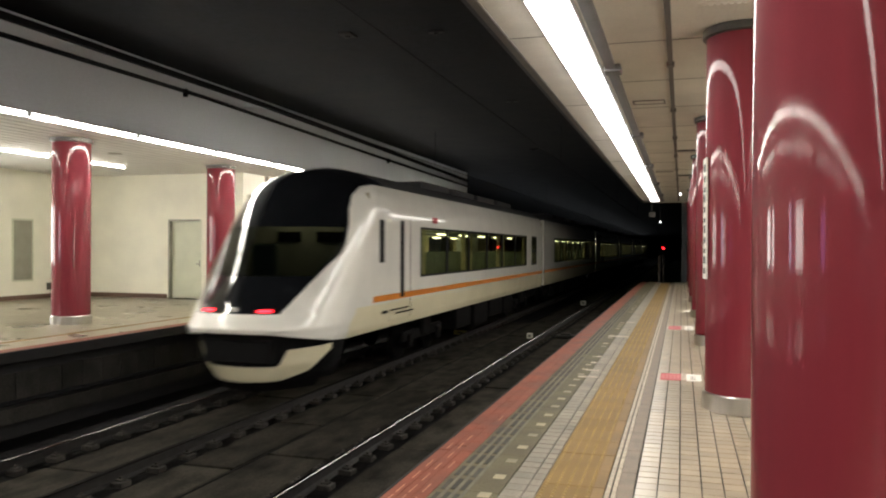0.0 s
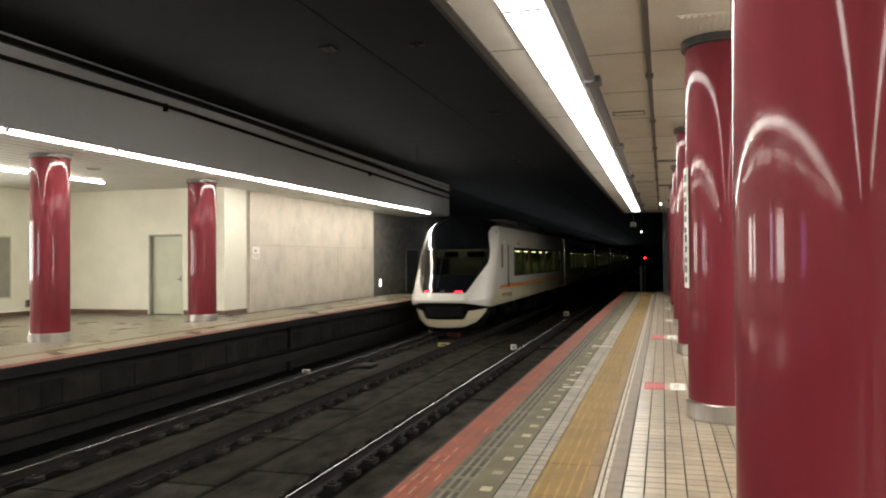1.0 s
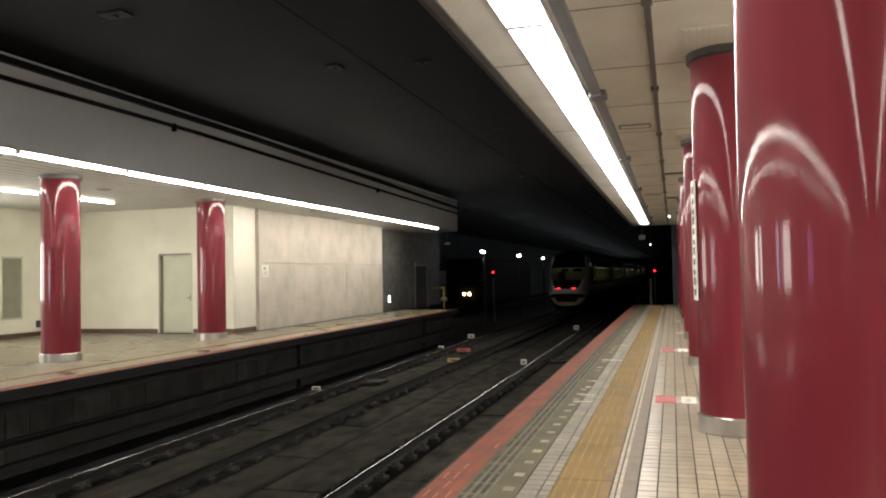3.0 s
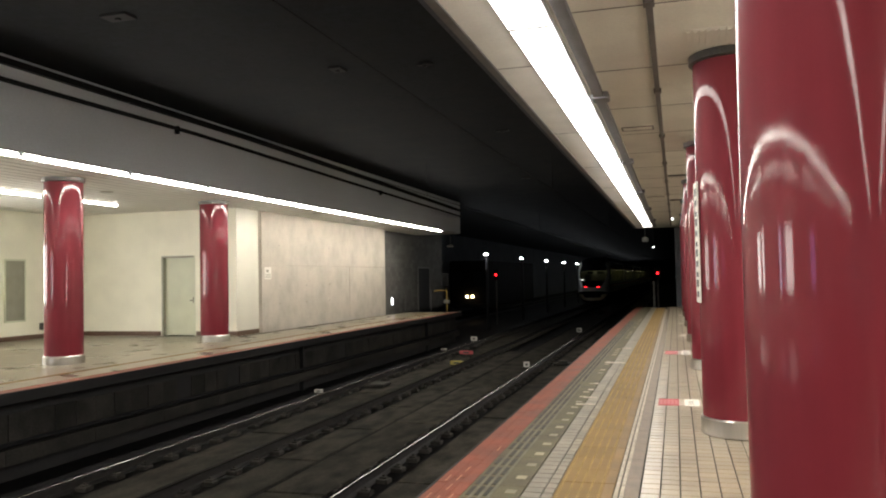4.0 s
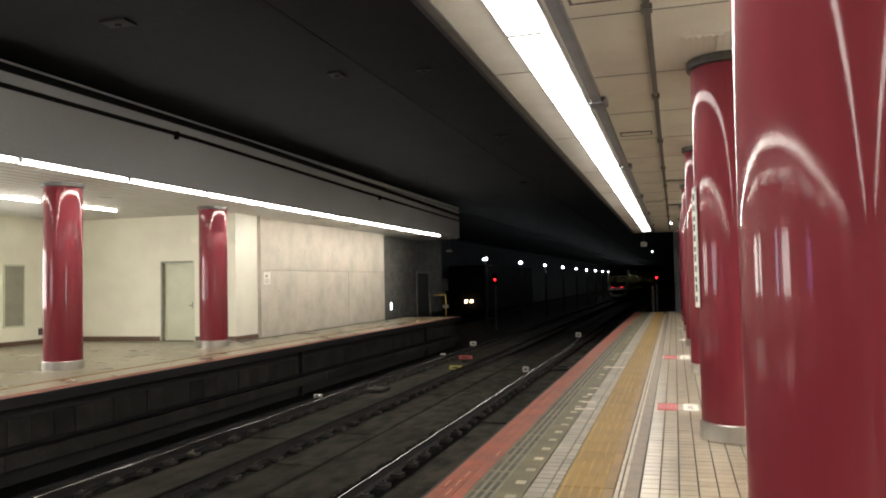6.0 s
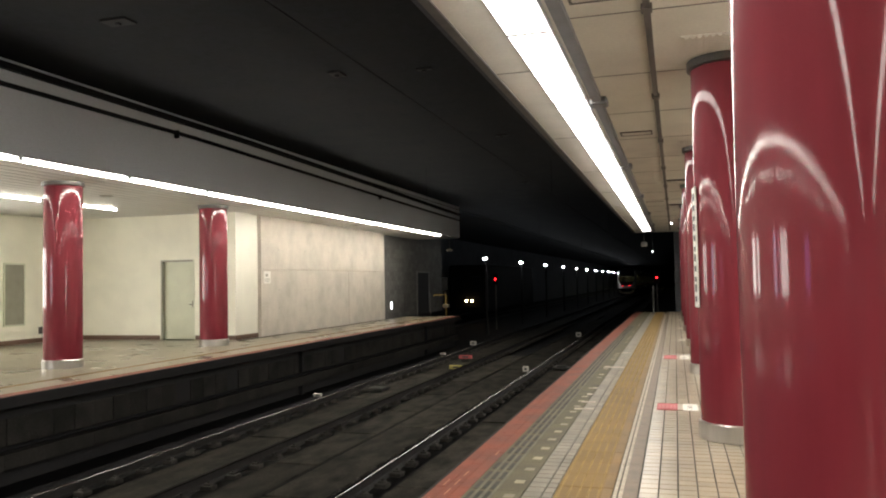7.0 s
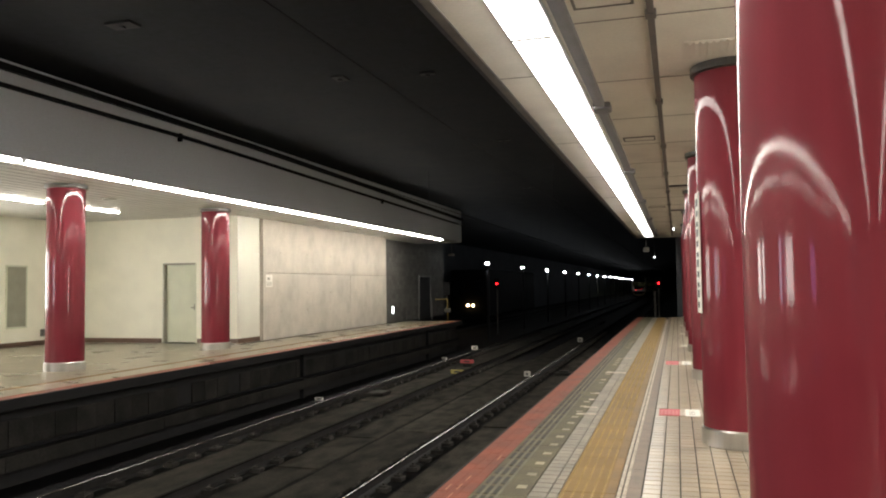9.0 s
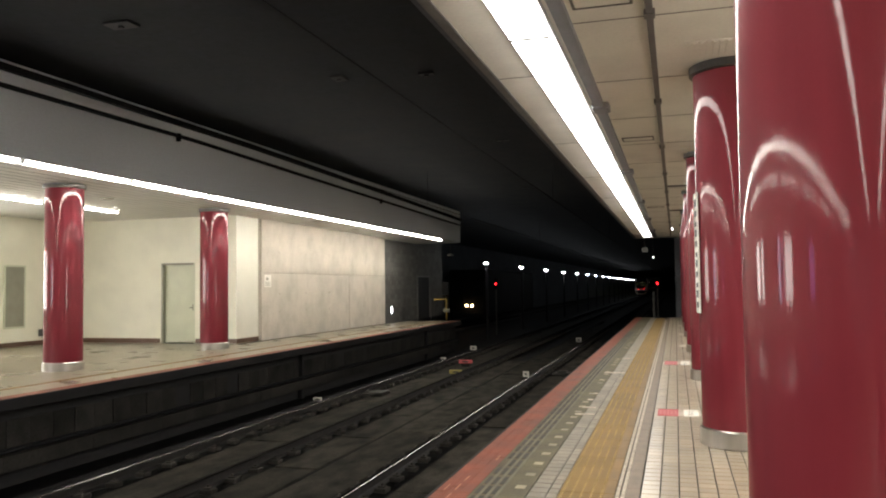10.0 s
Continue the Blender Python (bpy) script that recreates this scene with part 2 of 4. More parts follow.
def box(bm, x0, x1, y0, y1, z0, z1, bevel=0.0, seg=1, mat=0):
    vs = [bm.verts.new((x, y, z)) for x in (x0, x1) for y in (y0, y1) for z in (z0, z1)]
    idx = [(0, 1, 3, 2), (4, 6, 7, 5), (0, 4, 5, 1), (2, 3, 7, 6), (0, 2, 6, 4), (1, 5, 7, 3)]
    fs = [bm.faces.new([vs[i] for i in q]) for q in idx]
    for f in fs:
        f.material_index = mat
    if bevel:
        es = list({e for f in fs for e in f.edges})
        bmesh.ops.bevel(bm, geom=es, offset=bevel, segments=seg, affect="EDGES", profile=0.5)
    return bm


def boxes(*args, **kw):
    bm = bmesh.new()
    for a in args:
        box(bm, *a, **kw)
    return bm


def turned(profile, seg=48, cx=0, cy=0, caps=True):
    """A body of revolution from (radius, z) pairs."""
    bm = bmesh.new()
    rings = [[bm.verts.new((cx + r * math.cos(2 * math.pi * i / seg), cy + r * math.sin(2 * math.pi * i / seg), z)) for i in range(seg)]
             for r, z in profile]
    for a, b in zip(rings, rings[1:]):
        for i in range(seg):
            bm.faces.new((a[i], a[(i + 1) % seg], b[(i + 1) % seg], b[i]))
    if caps:
        bm.faces.new(rings[0][::-1])
        bm.faces.new(rings[-1])
    return bm


def pipe(bm, a, b, r, seg=10):
    a, b = Vector(a), Vector(b)
    q = (b - a).to_track_quat("Z", "Y")
    rings = [[bm.verts.new(p + q @ Vector((r * math.cos(2 * math.pi * i / seg), r * math.sin(2 * math.pi * i / seg), 0))) for i in range(seg)] for p in (a, b)]
    for i in range(seg):
        bm.faces.new((rings[0][i], rings[0][(i + 1) % seg], rings[1][(i + 1) % seg], rings[1][i]))
    bm.faces.new(rings[0][::-1])
    bm.faces.new(rings[1])
    return bm


def prism(bm, outline, y0, y1):
    """A profile in x and z, drawn out along y."""
    a = [bm.verts.new((x, y0, z)) for x, z in outline]
    b = [bm.verts.new((x, y1, z)) for x, z in outline]
    n = len(outline)
    for i in range(n):
        bm.faces.new((a[i], a[(i + 1) % n], b[(i + 1) % n], b[i]))
    bm.faces.new(a[::-1])
    bm.faces.new(b)
    return bm


def thing(name, label, category, at=(0, 0, 0), group="", kind=""):
    ob = new(name)
    ob.empty_display_size = 0.2
    ob.location = at
    return tagged(ob, label, category, group, kind)


def part(name, bm, mat, parent, label="", smooth=False):
    ob = new(name, finish(bm, name, mat, smooth))
    ob.parent = parent
    if label:
        tagged(ob, label)
    return ob


def solid(name, bm, mat, label, category, kind="", group="", smooth=False, at=(0, 0, 0)):
    ob = new(name, finish(bm, name, mat, smooth))
    ob.location = at
    return tagged(ob, label, category, group, kind)


def piece(name, mesh, parent, at):
    ob = new(name, mesh)
    ob.parent = parent
    ob.location = at
    return ob


# ---- large structure ----
Y0, YN, YF = -26.0, 36.6, 33.4      # back end, near and far platform ends
near_platform = solid("platform_near", boxes((EDGE, 4.6, Y0, YN, -0.20, -0.012), (EDGE + 0.35, 4.6, Y0, YN - 0.02, BED, -0.20)), M["grout"],
                      "near station platform with a tiled top", "platform", "structure")
far_platform = solid("platform_far", boxes((-17.6, FAR, Y0, YF, -0.17, -0.012), (-17.6, FAR - 0.45, Y0, YF - 0.02, BED, -0.17)), M["grout"],
                     "far station platform with a worn olive floor", "platform", "structure")
solid("ground", boxes((-18.0, 5.0, Y0, 420, BED - 0.3, BED)), M["ballast"], "oily floor of the track bed, coloured near-black for shade", "ground", "structure")
solid("ceiling_near", boxes((-1.68, 4.6, Y0, YN, CEIL, CEIL + 0.25)), M["ceiling"], "cream boarded ceiling over the near platform", "ceiling", "structure")
solid("ceiling_far", boxes((-17.6, -9.83, Y0, 35.9, CEIL, CEIL + 0.25)), M["ceilingfar"], "pale slatted ceiling over the far platform", "ceiling", "structure")
solid("ceiling_track", boxes((-18.0, 5.0, Y0, 420, 5.05, 5.33)), M["ceilsoot"],
      "soot-black concrete ceiling above the tracks", "ceiling", "structure")
solid("wall_back", boxes((-18.0, 5.0, Y0 - 0.3, Y0, BED, 5.05)), M["fascia"], "plain grey wall closing the station", "wall", "structure")
solid("wall_right", boxes((4.6, 4.9, Y0, YN, BED, 5.05)), M["whitepaint"], "off-white painted wall behind the columns", "wall", "structure")
solid("wall_near_end", boxes((0.0, 4.9, YN, YN + 0.3, BED, 5.05)), M["soot"], "dark wall at the platform end", "wall", "structure")
solid("wall_tunnel_right", boxes((0.0, 0.3, YN + 0.3, 420, BED, 5.05)), M["soot"], "sooty tunnel wall", "wall", "structure")
solid("wall_tunnel_left", boxes((-17.9, -17.6, 36.0, 420, BED, 5.05)), M["soot"], "sooty tunnel wall", "wall", "structure")
solid("wall_tunnel_end", boxes((-18.0, 5.0, 420, 420.3, BED, 5.05)), M["soot"], "dark end of the tunnel", "wall", "structure")
solid("slab_edge_near", boxes((-1.72, -1.682, Y0, YN, CEIL - 0.02, CEIL + 0.25), (-1.682, -1.64, Y0, YN, CEIL - 0.02, CEIL - 0.003)), M["trim"],
      "grey metal trim along the ceiling edge", "trim", "structure")
solid("slab_side_near", boxes((-1.78, -1.72, Y0, YN, CEIL, 5.05)), M["soot"], "sooty side of the near ceiling slab", "beam", "structure")

# far walls
door_wall = solid("wall_door", boxes((-17.6, -14.13, DW, DW + 0.3, -0.012, CEIL), (-13.02, -11.72, DW, DW + 0.3, -0.012, CEIL), (-14.13, -13.02, DW, DW + 0.3, 2.27, CEIL)),
                  M["paint"], "cream painted wall with a service door", "wall", "structure")
solid("wall_far_left", boxes((-17.6, -17.4, Y0, DW, -0.012, CEIL)), M["paint"], "cream painted wall of the far platform", "wall", "structure")
solid("wall_white_return", boxes((-12.02, -11.72, DW + 0.3, 20.5, -0.012, CEIL), (-11.72, -11.70, DW, 20.5, -0.012, CEIL)), M["whitepaint"], "off-white painted wall return", "wall", "structure")
concrete_wall = solid("wall_concrete", boxes((-12.0, -11.66, 20.5, 30.7, -0.012, CEIL)), M["concrete"], "fair-faced concrete wall beside the platform", "wall", "structure")
solid("wall_dark_end", boxes((-12.2, -11.9, 30.7, 40.0, -0.012, 5.05), (-17.6, -12.2, 35.7, 36.0, BED, 5.05)), M["darkblock"], "dark block wall past the lit platform", "wall", "structure")
solid("baseboard", boxes((-17.4, -17.38, Y0, DW, 0.0, 0.13), (-17.38, -14.16, DW - 0.02, DW, 0.0, 0.13), (-12.99, -11.70, DW - 0.02, DW, 0.0, 0.13), (-11.70, -11.68, DW - 0.02, 20.48, 0.0, 0.13)),
      M["baseboard"], "brown baseboard along the cream walls", "baseboard", "structure")
# fascia beam over the far platform edge
solid("fascia_beam", boxes((-10.08, -9.735, Y0, 35.9, CEIL + 0.02, 5.05)), M["fascia"],
      "grey painted concrete beam above the far platform edge", "beam", "structure")
run = thing("cable_run", "black cables clipped along the grey beam", "cable")
for (y0, z0), (y1, z1) in (((Y0, 4.613), (2.1, 4.613)), ((2.1, 4.613), (14.5, 4.66)), ((14.5, 4.66), (22.8, 4.54)), ((22.8, 4.54), (35.9, 4.39))):
    part("cable", pipe(bmesh.new(), (-9.70, y0, z0), (-9.70, y1, z1), 0.042, 8), M["cable"], run, smooth=True)
for y0, y1, z0, z1 in ((Y0, 16.6, 4.873, 4.873), (16.6, 23.9, 4.873, 4.78), (23.9, 35.9, 4.78, 4.60)):
    bm = boxes((-9.734, -9.64, y0, y1, 0.0, 0.104))
    for v in bm.verts:
        v.co.z += z0 if v.co.y < (y0 + y1) / 2 else z1
    part("tray", bm, M["cable"], run, "flat black cable tray")
for y in (-21.0, -9.4, 2.2, 13.75, 25.3):
    z = float(np.interp(y, (2.1, 14.5, 22.8, 35.9), (4.613, 4.66, 4.54, 4.39)))
    part("clip", boxes((-9.74, -9.65, y, y + 0.06, z - 0.11, z + 0.05)), M["cable"], run)


# ---- columns ----
def make_column(label):
    ob = thing("column", label, "column", group="station columns")
    shaft = turned([(COLR, 0.13 + k * (CEIL - 0.19) / 6) for k in range(7)], 96, caps=False)
    part("shaft", shaft, M["column"], ob, smooth=True)
    part("base_ring", turned([(COLR + 0.014, 0.0), (COLR + 0.022, 0.006), (COLR + 0.022, 0.152), (COLR + 0.012, 0.164), (COLR - 0.01, 0.166)], 72), M["steel"], ob, "brushed steel base ring", smooth=False)
    part("top_ring", turned([(COLR - 0.01, CEIL - 0.088), (COLR + 0.028, CEIL - 0.083), (COLR + 0.036, CEIL - 0.073), (COLR + 0.036, CEIL - 0.004), (COLR - 0.02, CEIL - 0.002)], 72), M["darksteel"], ob, "dark steel collar")
    return ob


column = make_column("glossy dark red enamelled column on a steel base")
column.location = (COLX, FIRST, 0)
for i in range(-4, 7):
    if i:
        copy_thing(column, pose(COLX, FIRST + PITCH * i, 0))
for i in range(-6, 2):
    c = copy_thing(column, pose(FARCOL, 12.45 + PITCH * i, 0))


# ---- lamps ----
def make_strip(width, length, name, label, mat, depth=0.085, tubes=0):
    """A lamp unit, hung below z = 0 and lying along y."""
    ob = thing(name, label, "ceiling lamp", group=name + " row")
    w = width / 2
    if tubes:
        part("housing", boxes((-w - 0.05, w + 0.05, 0.012, length - 0.012, -0.03, 0.0), bevel=0.006), M["housing"], ob)
        for k in range(tubes):
            x = (k - (tubes - 1) / 2) * 0.075
            bm = bmesh.new()
            pipe(bm, (x, 0.05, -0.065), (x, length - 0.05, -0.065), 0.019, 10)
            part("tube", bm, mat, ob, smooth=True)
            for y in (0.015, length - 0.05):
                part("socket", boxes((x - 0.02, x + 0.02, y, y + 0.035, -0.09, -0.03)), M["housing"], ob)
    else:
        part("housing", boxes((-w - 0.03, w + 0.03, 0, length, -0.02, 0), (-w - 0.03, -w - 0.002, 0, length, -depth + 0.030, -0.02), (w + 0.002, w + 0.03, 0, length, -depth + 0.030, -0.02)), M["housing"], ob)
        part("diffuser", boxes((-w, w, 0.03, length - 0.03, -depth, -0.022)), mat, ob, "blown-out white diffuser")
        for y in (0.0, length - 0.03):
            part("end_cap", boxes((-w - 0.006, w + 0.006, y, y + 0.03, -depth - 0.012, -0.022)), M["housing"], ob)
    return ob


UNIT = 2.532          # length of a lamp unit
strip = make_strip(0.31, UNIT, "strip_lamp", "bright white strip lamp along the ceiling", M["lamp"])
strip.location = (-1.069, -24.24, CEIL)
n = 1
while -24.24 + UNIT * (n + 1) < 24.4:
    copy_thing(strip, pose(-1.069, -24.24 + UNIT * n, CEIL))
    n += 1
aged = make_strip(0.31, UNIT, "strip_lamp", "dimmer aged white strip lamp along the ceiling", M["agedlamp"])
aged.location = (-1.069, -24.24 + UNIT * n, CEIL)
n += 1
while -24.24 + UNIT * (n + 1) < 34.9:
    copy_thing(aged, pose(-1.069, -24.24 + UNIT * n, CEIL))
    n += 1
for k in range(23):
    copy_thing(strip, pose(2.44, -24.24 + UNIT * k, CEIL))
tubes = make_strip(0.05, UNIT, "tube_lamp", "white tube lamp under the far ceiling edge", M["tube"], tubes=2)
tubes.location = (-9.713, -25.70, CEIL + 0.02)
n = 1
while -25.70 + UNIT * (n + 1) < 34.9:
    copy_thing(tubes, pose(-9.713, -25.70 + UNIT * n, CEIL + 0.02))
    n += 1
single = make_strip(0.03, UNIT, "single_tube_lamp", "white single tube lamp on the far ceiling", M["dimtube"], tubes=1)
single.location = (-13.77, 17.02 - UNIT * 14, CEIL + 0.02)
for k in range(13):
    copy_thing(single, pose(-13.77, 17.02 - UNIT * (k + 1), CEIL + 0.02))
# cable trough beside the near strip, conduit and ceiling details
bm = bmesh.new()
box(bm, -0.83, -0.727, Y0, 34.8, CEIL - 0.06, CEIL)
solid("cable_trough", bm, M["trough"], "dark grey painted cable trough beside the strip lamps", "cable trough")
bm = bmesh.new()
box(bm, -0.161, -0.109, Y0, 34.8, CEIL - 0.035, CEIL)
for y in range(-24, 33, 3):
    box(bm, -0.176, -0.094, y, y + 0.12, CEIL - 0.042, CEIL)
solid("conduit", bm, M["trim"], "grey surface conduit along the ceiling", "conduit")


# ---- track ----
def spread_angles(a, b, n):
    return [a + (b - a) * i / n for i in range(n + 1)]


def head_outline(r):
    """Half of a worn rail head: a slightly domed top running into a corner of radius r."""
    w = 0.0335 - 0.905 * r
    top = [(w * k / 4, -(w * k / 4) ** 2 / 0.5) for k in range(5)]
    z, a0 = top[-1][1], 4 * w
    return top + [(w + r * (math.sin(a) - math.sin(a0)), z - r * (math.cos(a0) - math.cos(a))) for a in spread_angles(a0 + 0.13, 1.45, 9)]


def rail_web(y0, y1):
    return prism(bmesh.new(), [(-0.065, -0.17), (0.065, -0.17), (0.065, -0.155), (0.012, -0.13), (0.012, -0.04), (0.033, -0.03), (0.033, -0.0245), (-0.033, -0.0245), (-0.033, -0.03), (-0.012, -0.04), (-0.012, -0.13), (-0.065, -0.155)], y0, y1)


def rail_head(y0, y1, r):
    half = head_outline(r)
    return prism(bmesh.new(), half + [(half[-1][0], -0.0242), (-half[-1][0], -0.0242)] + [(-x, z) for x, z in reversed(half[1:])], y0, y1)


rnd = random.Random(4)
RAILS = (-7.76, -6.26, -4.007, -2.507)
clip = boxes((-0.085, 0.085, -0.085, 0.085, 0.0, 0.062), bevel=0.008)
box(clip, -0.05, 0.05, -0.045, 0.045, 0.06, 0.088, bevel=0.006)
pipe(clip, (0, 0, 0.08), (0, 0, 0.115), 0.02, 6)
clip = finish(clip, "fastener", M["fastener"])
for x in (*RAILS, -14.3, -12.8):
    ob = thing("rail", "steel running rail with a polished head", "rail", (x, 0, RAIL), "running rails")
    start = Y0 if x > -9 else 36.2
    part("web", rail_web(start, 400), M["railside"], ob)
    # Polish only on the facets that catch lamp glints; other head faces stay near-black.
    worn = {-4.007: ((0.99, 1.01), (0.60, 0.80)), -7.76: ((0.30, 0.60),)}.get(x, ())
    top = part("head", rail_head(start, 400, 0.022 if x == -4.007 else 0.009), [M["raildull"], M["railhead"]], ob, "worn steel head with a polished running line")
    for p in top.data.polygons:
        p.material_index = int(p.normal.x > -0.1 and any(a < p.normal.z < b for a, b in worn))
        p.use_smooth = abs(p.normal.y) < 0.5 and p.normal.z > 0.05
    if x > -9:
        for k in range(66):
            for s in (-0.165, 0.165):
                o = piece("fastener", clip, ob, (s + rnd.uniform(-0.01, 0.01), 5.0 + 0.62 * k, -0.172))
                o.rotation_euler = (0, 0, rnd.uniform(-0.08, 0.08))
# ---- near platform surface, in bands from the edge inwards ----
W = 0.1335


# ---- the express train ----
def head_point(phi, z):
    """The surface of the train's head: phi runs round the nose from one side to the other (0 is the middle), z is the height above the rails."""
    zs = (0.95, 1.05, 1.22, 1.36, 1.48, 1.60, 2.00, 2.50, 3.00, 3.35, 3.60, 3.78, 3.90, 4.04, 4.13, 4.18)
    yf = (-0.30, -0.42, -0.50, -0.40, -0.31, -0.24, 0.08, 0.51, 0.98, 1.39, 1.72, 1.98, 2.16, 2.42, 2.72, 3.02)
    hw = (1.33, 1.37, 1.39, 1.40, 1.40, 1.40, 1.40, 1.40, 1.395, 1.375, 1.33, 1.24, 1.10, 0.82, 0.48, 0.15)
    ln = (1.50, 1.60, 1.75, 1.85, 1.80, 1.75, 1.60, 1.45, 1.30, 1.15, 1.00, 0.90, 0.80, 0.60, 0.40, 0.15)
    nn = (2.5, 2.5, 2.5, 2.5, 2.4, 2.3, 2.15, 2.1, 2.1, 2.1, 2.1, 2.1, 2.1, 2.1, 2.1, 2.1)
    f, w, d, n = (float(np.interp(z, zs, a)) for a in (yf, hw, ln, nn))
    s, c = math.sin(phi), math.cos(phi)
    x = w * math.copysign(abs(s) ** (2 / n), s)
    y = f + d * (1 - abs(c) ** (2 / n))
    return Vector((x, y, z))


def mask_reach(z):
    """How far back along the side the black mask reaches at a height."""
    return float(np.interp(z, (1.46, 1.49, 1.69, 1.96, 2.24, 2.44, 2.64, 2.95, 3.27, 3.55, 3.73, 3.80), (-0.14, -0.12, 0.12, 0.47, 0.86, 1.17, 1.36, 1.56, 1.76, 2.03, 2.35, 2.75)))


def mask_phi(z):
    lo, hi = 0.0, math.pi / 2
    for _ in range(30):
        mid = (lo + hi) / 2
        if head_point(mid, z).y < mask_reach(z):
            lo = mid
        else:
            hi = mid
    return lo


def loft(rows):
    """A sheet through rows of points."""
    bm = bmesh.new()
    grid = [[bm.verts.new(p) for p in row] for row in rows]
    for a, b in zip(grid, grid[1:]):
        for i in range(len(a) - 1):
            if (a[i].co - a[i + 1].co).length > 1e-6 or (b[i].co - b[i + 1].co).length > 1e-6:
                bm.faces.new((a[i], a[i + 1], b[i + 1], b[i]))
    return bm


def spread(a, b, n):
    return [a + (b - a) * i / n for i in range(n + 1)]


LINE = 3.2     # where the head meets the straight body
SECTION = [(1.33, 0.95), (1.385, 1.1), (1.40, 1.47), (1.40, 1.6), (1.40, 1.9), (1.40, 3.02), (1.385, 3.25), (1.35, 3.5), (1.30, 3.66), (1.24, 3.78), (1.10, 3.90), (0.82, 4.04), (0.48, 4.13), (0.0, 4.18)]
ROOF = 9         # the section turns dark above this point


def make_head(train):
    zs_low = spread(0.95, 1.46, 12)
    zs_mask = spread(1.46, 3.78, 44)
    # white lower band, right round the nose
    rows = []
    for k in range(13):
        row = []
        for p in spread(-math.pi / 2, math.pi / 2, 60):
            low = float(np.interp(abs(p), (0, 0.45, 0.9, 1.3, math.pi / 2), (1.15, 1.14, 1.06, 0.98, 0.95)))
            row.append(head_point(p, low + (1.46 - low) * k / 12))
        rows.append(row)
    bm = loft(rows)
    nose = part("nose_band", bm, M["bodywhite"], train, "ivory bumper band round the nose", True)
    # white cheeks behind the mask, carried back to the straight body
    for s in (-1, 1):
        rows = []
        for z in zs_mask:
            p0 = mask_phi(z)
            row = [head_point(s * p, z) for p in spread(p0, math.pi / 2, 22)]
            end = row[-1]
            if end.y < LINE:
                row += [Vector((end.x, end.y + (LINE - end.y) * k / 6, z)) for k in range(1, 7)]
            else:
                row += [Vector((end.x, end.y, z))] * 6
            rows.append(row)
        part("cheek", loft(rows), M["bodywhite"], train, "ivory side of the cab", True)
        rows = []
        for z in zs_low:
            end = head_point(s * math.pi / 2, z)
            rows.append([Vector((end.x, end.y + (LINE - end.y) * k / 4, z)) for k in range(5)])
        part("cheek", loft(rows), M["bodycream"], train, smooth=True)
    # black mask: below the glass, round it and above it
    def strip_of(z0, z1, f0, f1, n, m):
        rows = []
        for z in spread(z0, z1, n):
            p = mask_phi(z)
            rows.append([head_point(q, z) for q in spread(f0 * p, f1 * p, m)])
        return loft(rows)
    mask = part("mask", strip_of(1.46, 2.06, -1, 1, 12, 40), M["mask"], train, "gloss black front mask", True)
    part("mask", strip_of(2.92, 3.78, -1, 1, 20, 40), M["mask"], train, smooth=True)
    rows = []
    for z in spread(3.78, 4.18, 12):
        row = [head_point(q, z) for q in spread(-math.pi / 2, math.pi / 2, 40)]
        a, b = row[0], row[-1]
        rows.append([Vector((a.x, LINE + 0.6, z))] + row + [Vector((b.x, LINE + 0.6, z))])
    part("roof_dome", loft(rows), M["mask"], train, "black roof dome above the cab", True)
    for s in (-1, 1):
        part("mask", strip_of(2.06, 2.92, s * 0.94, s * 1.0, 20, 4), M["mask"], train, smooth=True)
    part("windscreen", strip_of(2.06, 2.92, -0.94, 0.94, 20, 40), M["cabglass"], train, "smoked wrap-round windscreen", True)
    # tail lights at the foot of the mask
    for s in (-1, 1):
        rows = []
        for z in (1.494, 1.502, 1.522, 1.53):
            rows.append([head_point(s * q, z) + Vector((0, -0.012 if 1.49 < z < 1.53 else 0.0, 0)) for q in spread(0.235, 0.40, 8)])
        light = part("tail_light", loft(rows), M["tail"], train, "lit red tail light", True)
        rows = [[head_point(s * q, z) + Vector((0, -0.006, 0)) for q in spread(0.20, 0.43, 8)] for z in (1.468, 1.482)]
        bezel = new("bezel", finish(loft(rows), "bezel", M["darksteel"]))
        bezel.parent = light
    # small emblem plate between the lights
    rows = [[head_point(q, z) + Vector((0, -0.006, 0)) for q in spread(-0.035, 0.035, 3)] for z in (1.49, 1.56)]
    part("emblem", loft(rows), M["darksteel"], train, "small grey emblem plate")
    # wiper
    bm = bmesh.new()
    a, b = head_point(-0.12, 1.62) + Vector((0, -0.03, 0)), head_point(-0.16, 2.7) + Vector((0, -0.03, 0))
    pipe(bm, a, b, 0.016, 8)
    part("wiper", bm, M["rubber"], train, "black wiper arm")
    # dark gap, grille and lower skirt
    def skirt_point(p, z):
        w = float(np.interp(z, (0.22, 0.35, 0.6, 0.95), (0.90, 1.06, 1.20, 1.30)))
        f = float(np.interp(z, (0.22, 0.35, 0.6, 0.95, 1.2), (-0.02, -0.12, -0.22, -0.26, -0.26)))
        s, c = math.sin(p), math.cos(p)
        return Vector((w * math.copysign(abs(s) ** 0.95, s), f + 1.45 * (1 - abs(c) ** 0.95), z))
    rows = [[skirt_point(p, z) + Vector((0, 0.05, 0)) for p in spread(-math.pi / 2, math.pi / 2, 40)] for z in spread(0.26, 1.18, 8)]
    part("coupler_recess", loft(rows), M["rubber"], train, "black recess behind the skirt", True)
    rows = []
